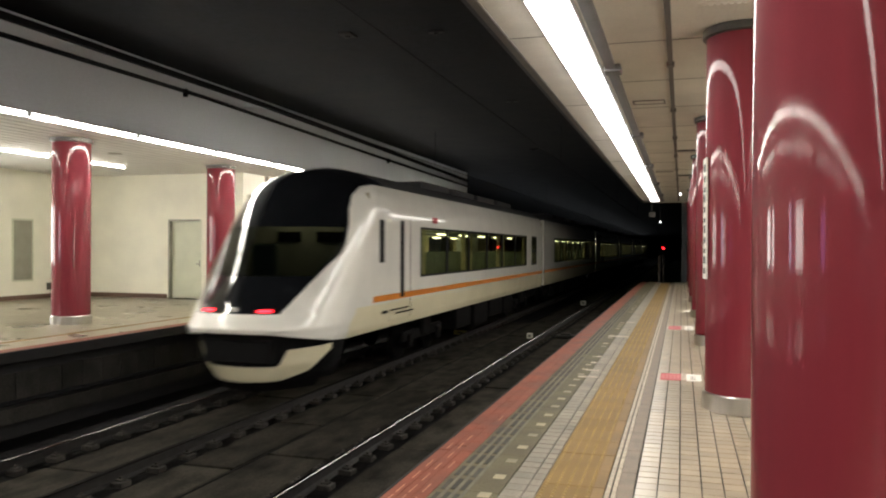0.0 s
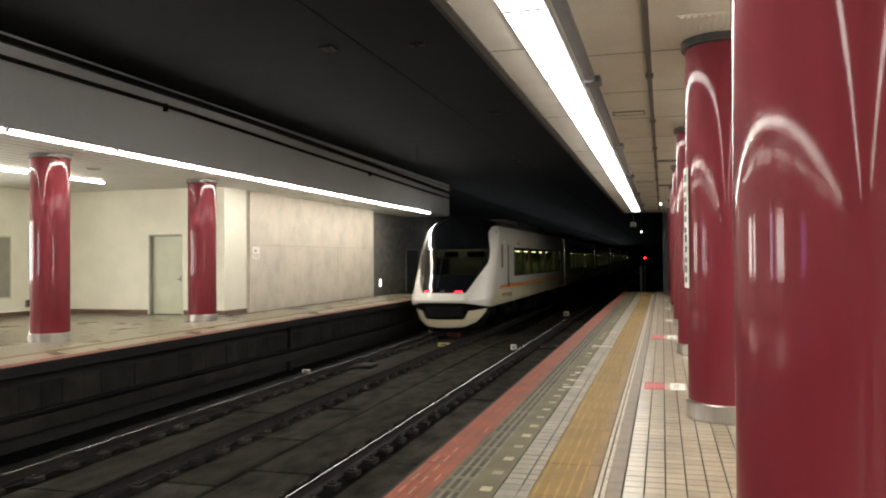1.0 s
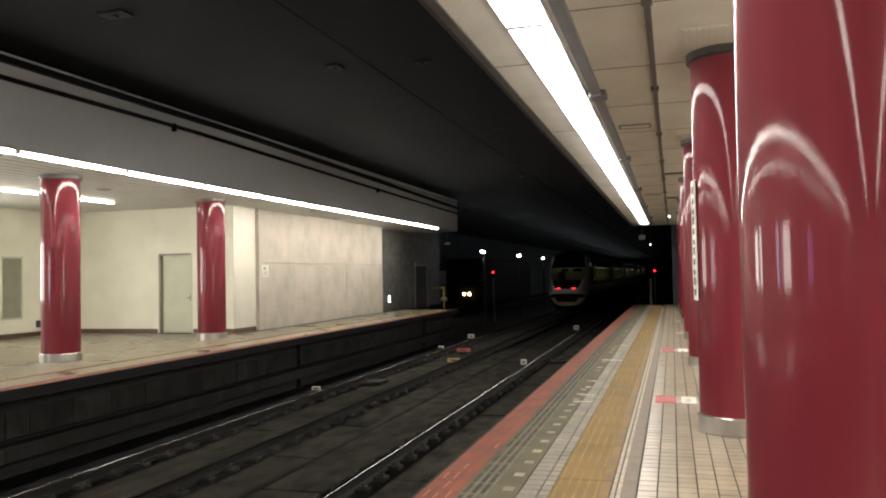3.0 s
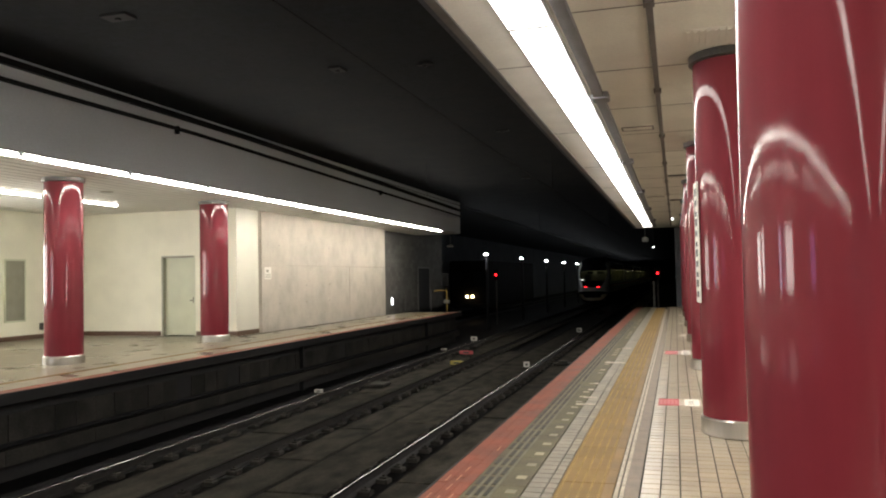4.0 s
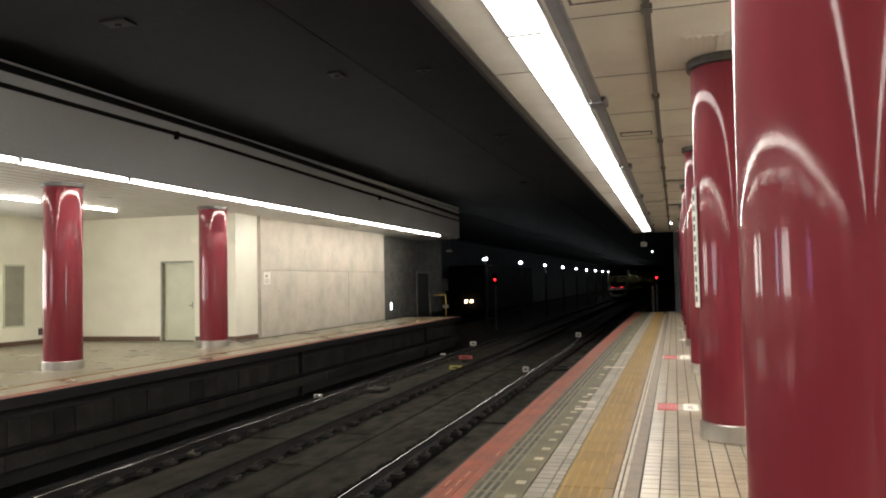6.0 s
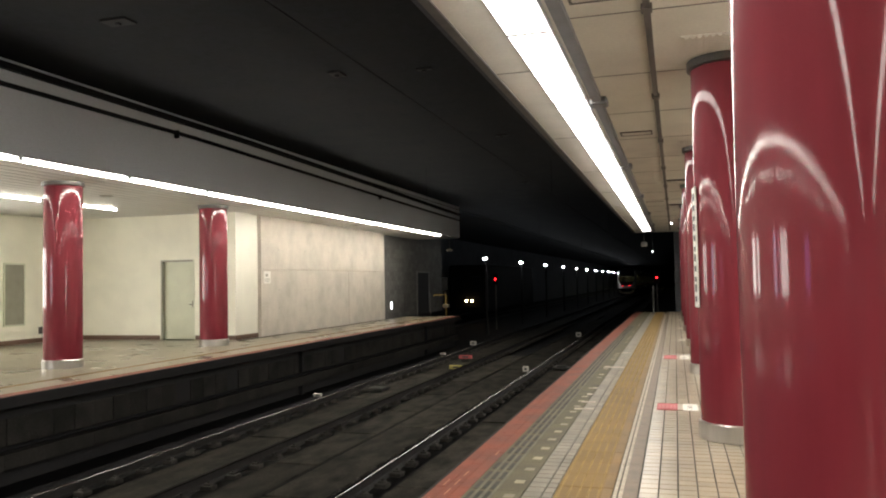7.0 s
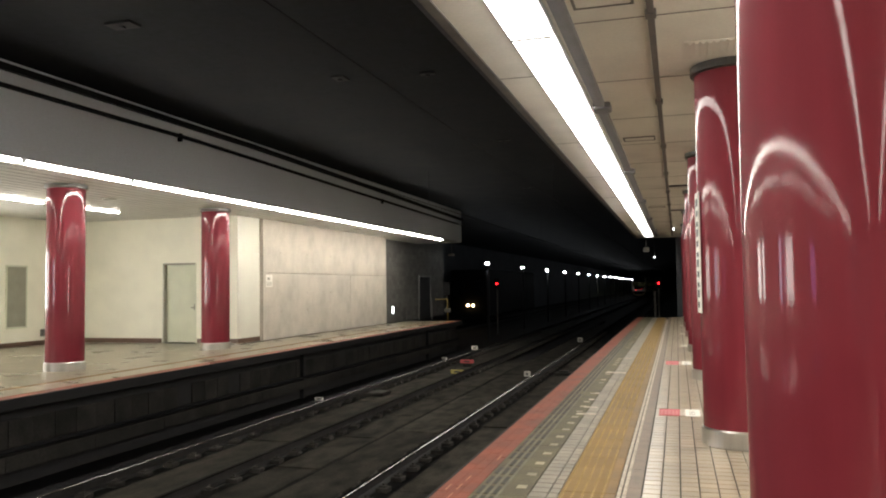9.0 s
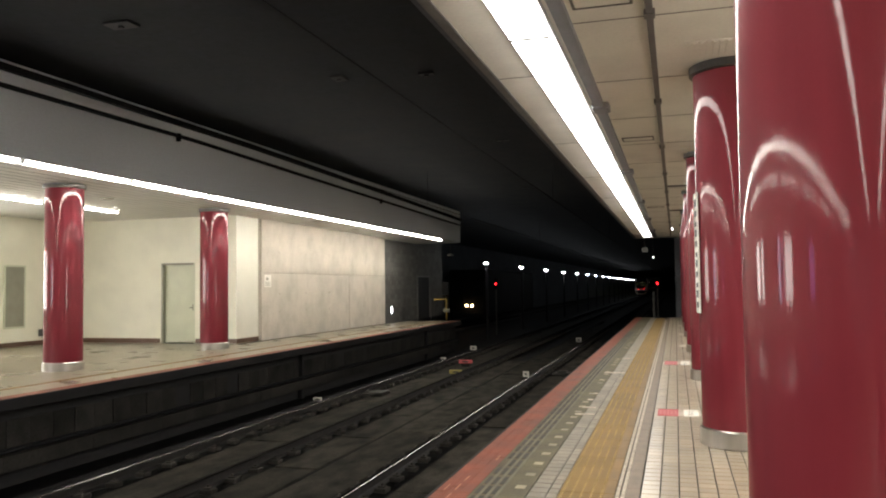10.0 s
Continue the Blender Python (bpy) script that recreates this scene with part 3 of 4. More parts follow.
    for k in range(9):
        row = []
        for p in spread(-1.32, 1.32, 60):
            top = float(np.interp(abs(p), (0, 0.56, 0.66, 1.32), (0.58, 0.58, 0.86, 0.92)))
            low = float(np.interp(abs(p), (0, 0.6, 1.0, 1.32), (0.30, 0.32, 0.47, 0.82)))
            row.append(skirt_point(p, low + (top - low) * k / 8))
        rows.append(row)
    part("skirt", loft(rows), M["bodycream"], train, "cream lower skirt", True)
    part("grille", boxes((-0.62, 0.62, -0.22, 0.0, 0.64, 1.02), bevel=0.02), M["rubber"], train, "black coupler cover")
    part("lip", loft([[skirt_point(p, z) + Vector((0, 0.06, -0.02)) for p in spread(-1.2, 1.2, 40)] for z in (0.16, 0.30)]), M["under"], train, smooth=True)
    # cab inside
    wall = part("cab_wall", boxes((-1.3, 1.3, 2.3, 2.34, 1.1, 3.6)), M["interior"], train, "warm lit cab bulkhead")
    for x0, x1 in ((-0.62, -0.12), (0.22, 0.86)):
        part("cab_hatch", boxes((x0, x1, 2.27, 2.3, 2.66, 2.86), bevel=0.01), M["rubber"], wall, "dark panel in the bulkhead")
    part("cab_desk", boxes((-1.1, 1.1, 0.6, 1.3, 1.3, 2.04), bevel=0.04), M["rubber"], train, "black driving desk")
    part("cab_seat", boxes((-0.75, -0.25, 1.5, 1.65, 1.6, 2.62), (-0.75, -0.25, 1.2, 1.6, 1.5, 1.62), bevel=0.04), M["seat"], train)
    part("cab_light", boxes((-0.8, 0.9, 1.95, 2.1, 3.40, 3.42)), M["cablight"], train, "dim cab lamp")


def shell(y0, y1, name, train, wins):
    """The straight shell of one car with its window band, as a skin in strips with openings."""
    ribs = [y0]
    for a, b in wins:
        ribs += [a, b]
    ribs.append(y1)
    bm = bmesh.new()
    def quad(s, i, ya, yb):
        (xa, za), (xb, zb) = SECTION[i], SECTION[i + 1]
        bm.faces.new([bm.verts.new(v) for v in ((s * xa, ya, za), (s * xa, yb, za), (s * xb, yb, zb), (s * xb, ya, zb))])
    for s in (-1, 1):
        for i in range(ROOF):
            if i == 4:
                for k in range(0, len(ribs), 2):
                    quad(s, i, ribs[k], ribs[k + 1])
            else:
                quad(s, i, y0, y1)
    bmesh.ops.remove_doubles(bm, verts=bm.verts, dist=1e-5)
    body = part(name, bm, [M["bodywhite"], M["bodycream"]], train, "ivory car body with cream lower side", False)
    for p in body.data.polygons:
        p.material_index = 1 if p.center.z < 1.47 else 0
        p.use_smooth = abs(p.normal.z) > 0.05
    bm = bmesh.new()
    for s in (-1, 1):
        for i in range(ROOF, len(SECTION) - 1):
            quad(s, i, y0, y1)
    bmesh.ops.remove_doubles(bm, verts=bm.verts, dist=1e-5)
    part("roof", bm, M["roofgrey"], body, "dark roof shroud", True)
    return body


def make_car(train, y0, y1, wins, first):
    body = shell(y0, y1, "car_body", train, wins)
    for a, b in wins:
        n = max(1, round((b - a) / 2.1))
        for s in (-1, 1):
            step = (b - a) / n
            for k in range(n):
                part("window", boxes((s * 1.385 - 0.004, s * 1.385 + 0.004, a + step * k + 0.09, a + step * (k + 1) - 0.09, 1.94, 2.98)), M["glass"], body, "smoked side window")
            bm = bmesh.new()
            for k in range(n + 1):
                y = a + step * k
                lo, hi = (y, y + 0.09) if k == 0 else (y - 0.09, y) if k == n else (y - 0.09, y + 0.09)
                box(bm, s * 1.394 - 0.012, s * 1.394 + 0.008, lo, hi, 1.90, 3.02)
            box(bm, s * 1.394 - 0.012, s * 1.394 + 0.007, a, b, 1.90, 1.945)
            if b - a < 2:
                box(bm, s * 1.394 - 0.012, s * 1.394 + 0.007, a, b, 2.40, 2.50)
            box(bm, s * 1.394 - 0.012, s * 1.394 + 0.007, a, b, 2.975, 3.02)
            part("window_band", bm, M["rubber"], body, "black window frames")
    for s in (-1, 1):
        part("stripe", boxes((s * 1.402 - 0.003, s * 1.402 + 0.003, (2.3 if first else y0 + 0.05), y1 - 0.05, 1.50, 1.62)), M["stripe"], body, "orange waist stripe")
    part("end_wall", boxes((-1.36, 1.36, y1 - 0.05, y1 - 0.01, 1.0, 3.6)), M["interior"], body)
    if not first:
        part("end_wall", boxes((-1.38, 1.38, y0 + 0.01, y0 + 0.05, 0.98, 3.75)), M["bodywhite"], body)
    part("saloon_floor", boxes((-1.36, 1.36, y0 + (0.1 if not first else 0), y1 - 0.1, 1.05, 1.10)), M["seat"], body)
    part("saloon_ceiling", boxes((-1.3, 1.3, y0 + 0.3, y1 - 0.3, 3.30, 3.34)), M["interior"], body)
    part("saloon_lamp", boxes((-0.75, -0.62, y0 + 2.2, y1 - 2.2, 3.27, 3.295), (0.62, 0.75, y0 + 2.2, y1 - 2.2, 3.27, 3.295)), M["saloonlight"], body, "warm saloon lamp strips")
    for s in (-1, 1):
        y = wins[0][0] + 0.3
        while y < wins[0][1] - 0.8:
            part("rack_lamp", boxes((s * 1.05 - 0.02, s * 1.05 + 0.02, y, y + 0.75, 2.885, 2.915)), M["saloonlight"], body, "warm rack lamp")
            y += 2.1
        part("luggage_rack", boxes((s * 1.16 - 0.16, s * 1.16 + 0.16, wins[0][0], wins[0][1], 2.93, 2.96)), M["interior"], body)
    bm = bmesh.new()
    for a, b in wins:
        y = a + 0.5
        while y < b - 0.4:
            for x in (-1.2, -0.65, 0.2, 0.75):
                box(bm, x, x + 0.46, y, y + 0.14, 1.5, 2.42)
                box(bm, x, x + 0.46, y - 0.42, y, 1.42, 1.56)
            y += 1.05
    part("seats", bm, M["seat"], body, "rows of dark seats")
    rn = random.Random(int(y0))
    bm = bmesh.new()
    for a, b in wins:
        n = max(1, round((b - a) / 2.1))
        for k in range(n):
            for s in (-1, 1):
                y = a + (b - a) * (k + rn.choice((0.1, 0.75))) / n
                box(bm, s * 1.33 - 0.015, s * 1.33 + 0.015, y, y + 0.34, 1.95, 2.98)
    part("curtain", bm, M["curtain"], body, "beige drawn-back curtains")
    # roof units and running gear
    bm = bmesh.new()
    for k in range(4):
        y = y0 + 4 + k * (y1 - y0 - 7) / 4
        box(bm, -0.75, 0.75, y, y + 2.4, 4.00, 4.24, bevel=0.05, seg=2)
    part("roof_unit", bm, M["roofgrey"], body, "dark roof units")
    bm = bmesh.new()
    rn = random.Random(5)
    y = y0 + 5.2
    while y < y1 - 5.5:
        d = rn.uniform(0.9, 1.9)
        for s in (-1, 1):
            box(bm, s * 0.95 - 0.35, s * 0.95 + 0.35, y, y + d, rn.uniform(0.28, 0.42), 0.93, bevel=0.03)
        y += d + rn.uniform(0.12, 0.4)
    box(bm, -0.5, 0.5, y0 + 1.4, y1 - 0.6, 0.7, 0.96)
    part("underfloor_box", bm, M["under"], body, "dusty underfloor equipment")
    for c in (y0 + 3.2, y1 - 3.2):
        for s in (-1, 1):
            bm = boxes((s * 1.0 - 0.07, s * 1.0 + 0.07, c - 1.5, c + 1.5, 0.42, 0.66), bevel=0.04)
            box(bm, s * 1.02 - 0.12, s * 1.02 + 0.12, c - 0.3, c + 0.3, 0.5, 0.92, bevel=0.05)
            for w in (-1.05, 1.05):
                box(bm, s * 1.02 - 0.11, s * 1.02 + 0.11, c + w - 0.16, c + w + 0.16, 0.28, 0.60, bevel=0.04)
            part("bogie_frame", bm, M["under"], body, "dark bogie side frame")
            for w in (-1.05, 1.05):
                part("wheel", pipe(bmesh.new(), (s * 0.68, c + w, 0.43), (s * 0.80, c + w, 0.43), 0.43, 24), M["under"], body)


train = thing("express_train", "ivory express train with orange stripe and black nose mask", "train", (-7.01, 11.6, RAIL))
make_head(train)
CAR = 21.3
make_car(train, LINE, CAR, [(5.1, 17.75), (18.75, 19.85)], True)
for k in range(1, 6):
    a = CAR + 0.45 + (k - 1) * 21.3
    make_car(train, a, a + 20.85, [(a + 2.75, a + 17.0), (a + 18.2, a + 18.9)], False)
    part("gangway", boxes((-0.9, 0.9, a - 0.5, a + 0.05, 1.0, 3.5)), M["rubber"], train)
# cab door on each side
for s in (-1, 1):
    part("cab_door_slot", boxes((s * 1.403 - 0.004, s * 1.403 + 0.004, 3.80, 4.02, 1.53, 3.12)), M["rubber"], train, "black door edge")
    part("cab_window", boxes((s * 1.403 - 0.004, s * 1.403 + 0.004, 2.62, 2.86, 2.26, 3.10), bevel=0.003), M["rubber"], train, "narrow dark cab window")
    part("door_line", boxes((s * 1.402 - 0.002, s * 1.402 + 0.002, 4.42, 4.44, 1.1, 3.15)), M["rubber"], train)
    part("side_sign", boxes((s * 1.39 - 0.01, s * 1.39 + 0.008, 6.0, 6.4, 3.13, 3.27)), M["redsign"], train, "small red destination panel")
    part("vent", boxes((s * 1.407 - 0.004, s * 1.407 + 0.004, 3.2, 4.3, 1.28, 1.31), (s * 1.407 - 0.004, s * 1.407 + 0.004, 3.5, 4.6, 1.20, 1.23), (s * 1.407 - 0.004, s * 1.407 + 0.004, 2.75, 3.05, 1.25, 1.31)), M["rubber"], train, "dark vent slits")


def slabs(bm, x0, x1, y0, y1, dy, z0, z1, gap, bevel=0.0):
    y = y0
    while y < y1 - 1e-6:
        box(bm, x0 + gap / 2, x1 - gap / 2, y + gap / 2, min(y + dy, y1) - gap / 2, z0, z1, bevel)
        y += dy
    return bm


def tile_mesh(name, w, d, mat, h=0.012, gap=0.009, bevel=0.0015, cross=0.008):
    return finish(boxes((gap / 2, w - gap / 2, cross / 2, d - cross / 2, -h, 0.0), bevel=bevel), name, mat)


def rest(name, mesh_of, parent, cells, label):
    """The far and hidden pieces of a surface, joined into one part."""
    verts, faces = [], []
    for (x0, x1, y0, y1, z0, z1) in cells:
        n = len(verts)
        verts += [(x0, y0, z0), (x1, y0, z0), (x1, y1, z0), (x0, y1, z0), (x0, y0, z1), (x1, y0, z1), (x1, y1, z1), (x0, y1, z1)]
        faces += [(n + 4, n + 5, n + 6, n + 7), (n, n + 1, n + 5, n + 4), (n + 1, n + 2, n + 6, n + 5), (n + 2, n + 3, n + 7, n + 6), (n + 3, n, n + 4, n + 7)]
    me = bpy.data.meshes.new(name)
    me.from_pydata(verts, [], faces)
    me.materials.append(mesh_of)
    ob = new(name, me)
    ob.parent = parent
    return tagged(ob, label, kind="stuff")


# cream tiles inside the grey strip
T0 = -0.2785
square = tile_mesh("floor_tile", W, W, M["tile"], gap=0.010, cross=0.011)
cells = []
for i in range(36):
    for j in range(-20, 236):
        x, y = T0 + W * i, 5.2 + W * j
        if y > YN - 0.1 or x > 4.4:
            continue
        if i < 6 and 0 <= j < 48:
            piece("floor_tile", square, near_platform, (x, y, rnd.uniform(-0.0012, 0.0)))
        else:
            cells.append((x + 0.0045, x + W - 0.0045, y + 0.003, y + W - 0.003, -0.012, rnd.uniform(-0.0012, 0.0)))
for i in range(12):
    for j in range(-58, -5):
        x, y = T0 + 0.402 * i, 5.2 + 0.402 * j
        cells.append((x + 0.004, x + 0.398, y + 0.004, y + 0.398, -0.012, 0.0))
rest("floor_tiles", M["tile"], near_platform, cells, "cream square floor tiles with dark joints")

# grey strip and the double white line
strips = [("grey_strip", -0.385, -0.285, M["greystrip"], 0.0, 0.60), ]
for name, x0, x1, mat, z, dy in strips:
    bm = slabs(bmesh.new(), x0, x1, 3.0, YN - 0.05, dy, -0.012, z, 0.003)
    part(name, bm, mat, near_platform, "grey stone strip")
for x in (-0.449, -0.411):
    part("white_line", boxes((x, x + 0.025, 2.0, 34.0, -0.012, 0.002)), M["whiteline"], near_platform, "worn white guide line")

# yellow tactile blocks with rows of studs
bw, bd = 0.395, 0.40
bm = boxes((0.002, bw - 0.002, 0.002, bd - 0.002, -0.012, 0.0), bevel=0.002)
for i in range(5):
    for j in range(7):
        cx, cy = 0.028 + i * 0.069, 0.03 + j * 0.0567
        ring = [bm.verts.new((cx + 0.010 * a, cy + 0.013 * b, 0.0)) for a, b in ((1, 0.6), (0, 1), (-1, 0.6), (-1, -0.6), (0, -1), (1, -0.6))]
        top = [bm.verts.new((cx + 0.007 * a, cy + 0.009 * b, 0.005)) for a, b in ((1, 0.6), (0, 1), (-1, 0.6), (-1, -0.6), (0, -1), (1, -0.6))]
        for k in range(6):
            bm.faces.new((ring[k], ring[(k + 1) % 6], top[(k + 1) % 6], top[k])).material_index = 1
        bm.faces.new(top).material_index = 1
box(bm, 0.325, 0.392, 0.003, bd - 0.003, -0.004, 0.0015, mat=2)
tactile = finish(bm, "tactile_block", [M["yellow"], M["stud"], M["tan"]])
for j in range(-6, 77):
    piece("tactile_block", tactile, near_platform, (-0.852, 5.0 + bd * j, rnd.uniform(-0.001, 0.001)))

# two columns of pale tiles
for x, w in ((-1.065, 0.135), (-0.93, 0.078)):
    me = tile_mesh("pale_tile", w, W, M["paletile"], gap=0.010, cross=0.013)
    cells = []
    for j in range(-20, 232):
        y = 5.2 + W * j
        if 0 <= j < 75:
            piece("pale_tile", me, near_platform, (x, y, rnd.uniform(-0.001, 0.0)))
        else:
            cells.append((x + 0.003, x + w - 0.003, y + 0.003, y + W - 0.003, -0.012, 0.0))
    rest("pale_tiles", M["paletile"], near_platform, cells, "pale grey tiles")

# olive strip with beige insets, dark grooves drawn as thin raised bars, red edge tiles
part("olive_strip", slabs(bmesh.new(), -1.47, -1.068, 2.0, YN - 0.05, 0.9, -0.012, -0.001, 0.004), M["olive"], near_platform, "stained olive strip")
inset = finish(boxes((0, 0.075, 0, 0.10, -0.008, 0.0012), bevel=0.001), "beige_inset", M["beige"])
for j in range(60):
    if j > 14 and rnd.random() < 0.45:
        continue
    piece("beige_inset", inset, near_platform, (-1.185 + rnd.uniform(-0.004, 0.004), 4.6 + 0.40 * j, 0))
ridge = finish(boxes((0, 0.030, 0, 0.225, -0.008, 0.0025), bevel=0.001), "ridge", M["ridge"])
for j in range(70):
    for i in range(3):
        if rnd.random() < 0.93:
            piece("ridge", ridge, near_platform, (-1.443 + 0.062 * i, 4.4 + 0.30 * j + rnd.uniform(-0.02, 0.02), rnd.uniform(-0.0015, 0.0005)))
for i in range(3):
    part("ridge_line", slabs(bmesh.new(), -1.410 + 0.062 * i, -1.386 + 0.062 * i, 2.0, 26.0, 0.6, -0.008, 0.0016, 0.004), M["paleridge"], near_platform, "pale worn ridges between dark grooves")
dash = finish(boxes((0, 0.009, 0, 0.17, -0.004, 0.002), bevel=0.0008), "worn_dash", M["orange_joint"])
for j in range(16):
    for i in range(3):
        if rnd.random() < 0.95 - 0.10 * j:
            piece("worn_dash", dash, near_platform, (-1.685 + 0.078 * i, 4.3 + 0.27 * j + rnd.uniform(-0.04, 0.04), rnd.uniform(-0.0006, 0.0004)))
red = tile_mesh("red_tile", 0.0886, 0.30, M["redtile"], gap=0.004, cross=0.002)
part("red_bed", boxes((EDGE, -1.472, Y0, YN, -0.016, -0.004)), M["redtile"], near_platform, "red joints between the red tiles")
cells = []
for j in range(-20, 104):
    for i in range(3):
        x, y = EDGE + 0.0886 * i, 5.0 + 0.30 * (j + 0.5 * (i % 2))
        if 0 <= j < 80:
            piece("red_tile", red, near_platform, (x, y, rnd.uniform(-0.001, 0.001)))
        else:
            cells.append((x + 0.0035, x + 0.085, y + 0.001, y + 0.299, -0.012, 0.0))
rest("red_tiles", M["redtile"], near_platform, cells, "red edge tiles")
solid("platform_lip", boxes((EDGE - 0.03, EDGE - 0.001, Y0, YN, -0.20, -0.004), bevel=0.006), M["blackwall"], "worn lip of the near platform, coloured black for shade", "trim", "structure")

# the same bands carried on behind the camera
for x0, x1, mat, label in ((-0.852, -0.457, "yellow", "yellow tactile band"), (-1.065, -0.852, "paletile", "pale grey tiles"), (-1.47, -1.068, "olive", "stained olive strip"), (-0.385, -0.285, "greystrip", "grey stone strip")):
    end = 3.0 if mat == "greystrip" else 2.0 if mat == "olive" else 2.6 if mat == "yellow" else 2.5
    tagged(part("band", slabs(bmesh.new(), x0, x1, Y0, end, 0.4, -0.012, -0.001, 0.006), M[mat], near_platform, label), kind="stuff")
tagged(part("band", slabs(bmesh.new(), EDGE, -1.472, Y0, -1.0, 0.3, -0.005, 0.0, 0.004), M["redtile"], near_platform, "red edge tiles"), kind="stuff")
for x in (-0.449, -0.411):
    part("white_line", boxes((x, x + 0.025, Y0, 1.99, -0.012, 0.002)), M["whiteline"], near_platform)

# stickers and white bars on the floor
for y, d in ((9.34, 0.50), (15.20, 0.72)):
    ob = thing("queue_sticker", "red and white queue sticker on the tiled floor", "floor sticker", (0, y, 0), "queue stickers")
    part("red_field", boxes((-0.235, -0.005, 0, d, 0.0, 0.002)), M["redsign"], ob, "red field with unreadable writing")
    part("beige_field", boxes((-0.005, 0.055, 0, d, 0.0, 0.002)), M["whiteline"], ob)
    part("white_field", boxes((0.055, 0.22, 0, d, 0.0, 0.002)), M["whitesign"], ob, "white field")
    for k in range(5):
        part("print", boxes((-0.22 + 0.042 * k, -0.19 + 0.042 * k, 0.1, d - 0.1, 0.0, 0.0032)), M["pinkprint"], ob)
    for k in range(3):
        part("print", boxes((0.10, 0.16, 0.12 + 0.10 * k, 0.14 + 0.10 * k, 0.0, 0.0032)), M["ink"], ob)
for y in (19.6, 24.2, 29.0):
    solid("white_sticker", boxes((0.05, 0.21, y, y + 0.5, 0.0, 0.002)), M["whitesign"], "white sticker on the tiled floor", "floor sticker", group="white stickers")
for x0, x1, y, d in ((-1.20, -0.86, 13.62, 0.16), (-1.08, -0.90, 16.3, 0.14), (-1.16, -0.93, 9.22, 0.10), (-1.13, -0.97, 9.75, 0.10), (-1.14, -1.07, 10.4, 0.12), (-1.12, -1.06, 11.0, 0.12)):
    solid("white_bar", boxes((x0, x1, y, y + d, 0.0, 0.0025)), M["whiteline"], "worn white bar painted across the platform strip", "floor marking", group="floor bars")

# ---- ceiling details over the near platform ----
for y in [7.60 + 3.80 * k for k in range(-4, 8)]:
    solid("ceiling_joint", boxes((-1.64, -1.25, y, y + 0.008, CEIL - 0.004, CEIL + 0.01)), M["trim"], "thin dark joint between ceiling boards", "joint", "structure")
for y in [5.55 + 1.90 * k for k in range(-6, 16)]:
    solid("ceiling_joint", boxes((-0.727, 3.1, y + 0.62, y + 0.606, CEIL - 0.003, CEIL + 0.01)), M["trim"], "thin dark joint between ceiling boards", "joint", "structure")
hatch = thing("ceiling_hatch", "cream ceiling hatch in a thin grey frame", "hatch", (-0.675, 11.26, CEIL), "ceiling hatches")
part("frame", boxes((0, 0.44, 0, 0.02, -0.012, 0), (0, 0.44, 0.26, 0.28, -0.012, 0), (0, 0.02, 0.02, 0.26, -0.012, 0), (0.42, 0.44, 0.02, 0.26, -0.012, 0)), M["trim"], hatch)
part("leaf", boxes((0.025, 0.415, 0.025, 0.255, -0.008, 0)), M["ceiling"], hatch)
copy_thing(hatch, pose(-0.685, 5.55, CEIL))
copy_thing(hatch, pose(-0.675, 21.7, CEIL))
for y in (6.95, 12.35, 17.6):
    vent = thing("ceiling_vent", "cream slotted ceiling vent", "vent", (0.12, y, CEIL), "ceiling vents")
    part("frame", boxes((0, 0.55, 0, 0.55, -0.006, 0)), M["ceiling"], vent)
    for k in range(9):
        part("slat", boxes((0.03 + 0.055 * k, 0.06 + 0.055 * k, 0.03, 0.52, -0.014, -0.006)), M["ceiling"], vent)
bracket = solid("trough_bracket", boxes((-0.861, -0.664, 0, 0.26, -0.085, 0), bevel=0.02, seg=2), M["trough"], "grey bracket box on the cable trough", "bracket", group="trough brackets", at=(0, 8.92, CEIL))
for y in (3.5, 14.3, 19.7, 25.1, 30.5):
    copy_thing(bracket, pose(0, y, CEIL))
cross = solid("cross_conduit", pipe(bmesh.new(), (-0.1, 0, -0.02), (0.6, 0, -0.02), 0.018, 8), M["trim"], "thin grey conduit crossing the ceiling", "conduit", group="cross conduits", at=(0, 17.1, CEIL))
copy_thing(cross, pose(0, 22.8, CEIL))
# slats of the far ceiling, seen as fine lines
for x in [-17.2 + 0.3 * k for k in range(26)]:
    if abs(x + 13.77) > 0.12:
        solid("ceiling_slat_gap", boxes((x, x + 0.012, Y0, 34.8, CEIL - 0.003, CEIL + 0.01)), M["trim"], "dark gap between ceiling slats", "joint", "structure")
for x, y in ((-12.1, 14.6), (-10.6, 9.5), (-10.5, 22.0), (-10.7, 25.5)):
    solid("ceiling_speaker", turned([(0.001, -0.02), (0.13, -0.02), (0.15, 0.0)], 24), M["panel"], "round grey ceiling speaker", "speaker", group="ceiling speakers", at=(x, y, CEIL))

# ---- far platform surface and front ----
cells = []
for i in range(16):
    for j in range(100):
        x, y = -10.055 - 0.45 * (i + 1), -11.0 + 0.45 * j
        if x < -17.4 or y > YF - 0.4 or (y > DW - 0.4 and x < -11.75):
            continue
        cells.append((x + 0.003, x + 0.447, y + 0.003, y + 0.447, -0.012, rnd.uniform(-0.001, 0.0)))
rest("floor_tiles", M["farfloor"], far_platform, cells, "worn olive floor tiles")
part("red_band", slabs(bmesh.new(), FAR - 0.24, FAR, Y0, YF - 0.02, 0.3, -0.012, 0.0, 0.006), M["redtile"], far_platform, "red tiled edge band")
part("pale_band", slabs(bmesh.new(), FAR - 0.83, FAR - 0.244, Y0, YF - 0.02, 0.45, -0.012, 0.0, 0.006), M["farfloor"], far_platform, "worn floor band")
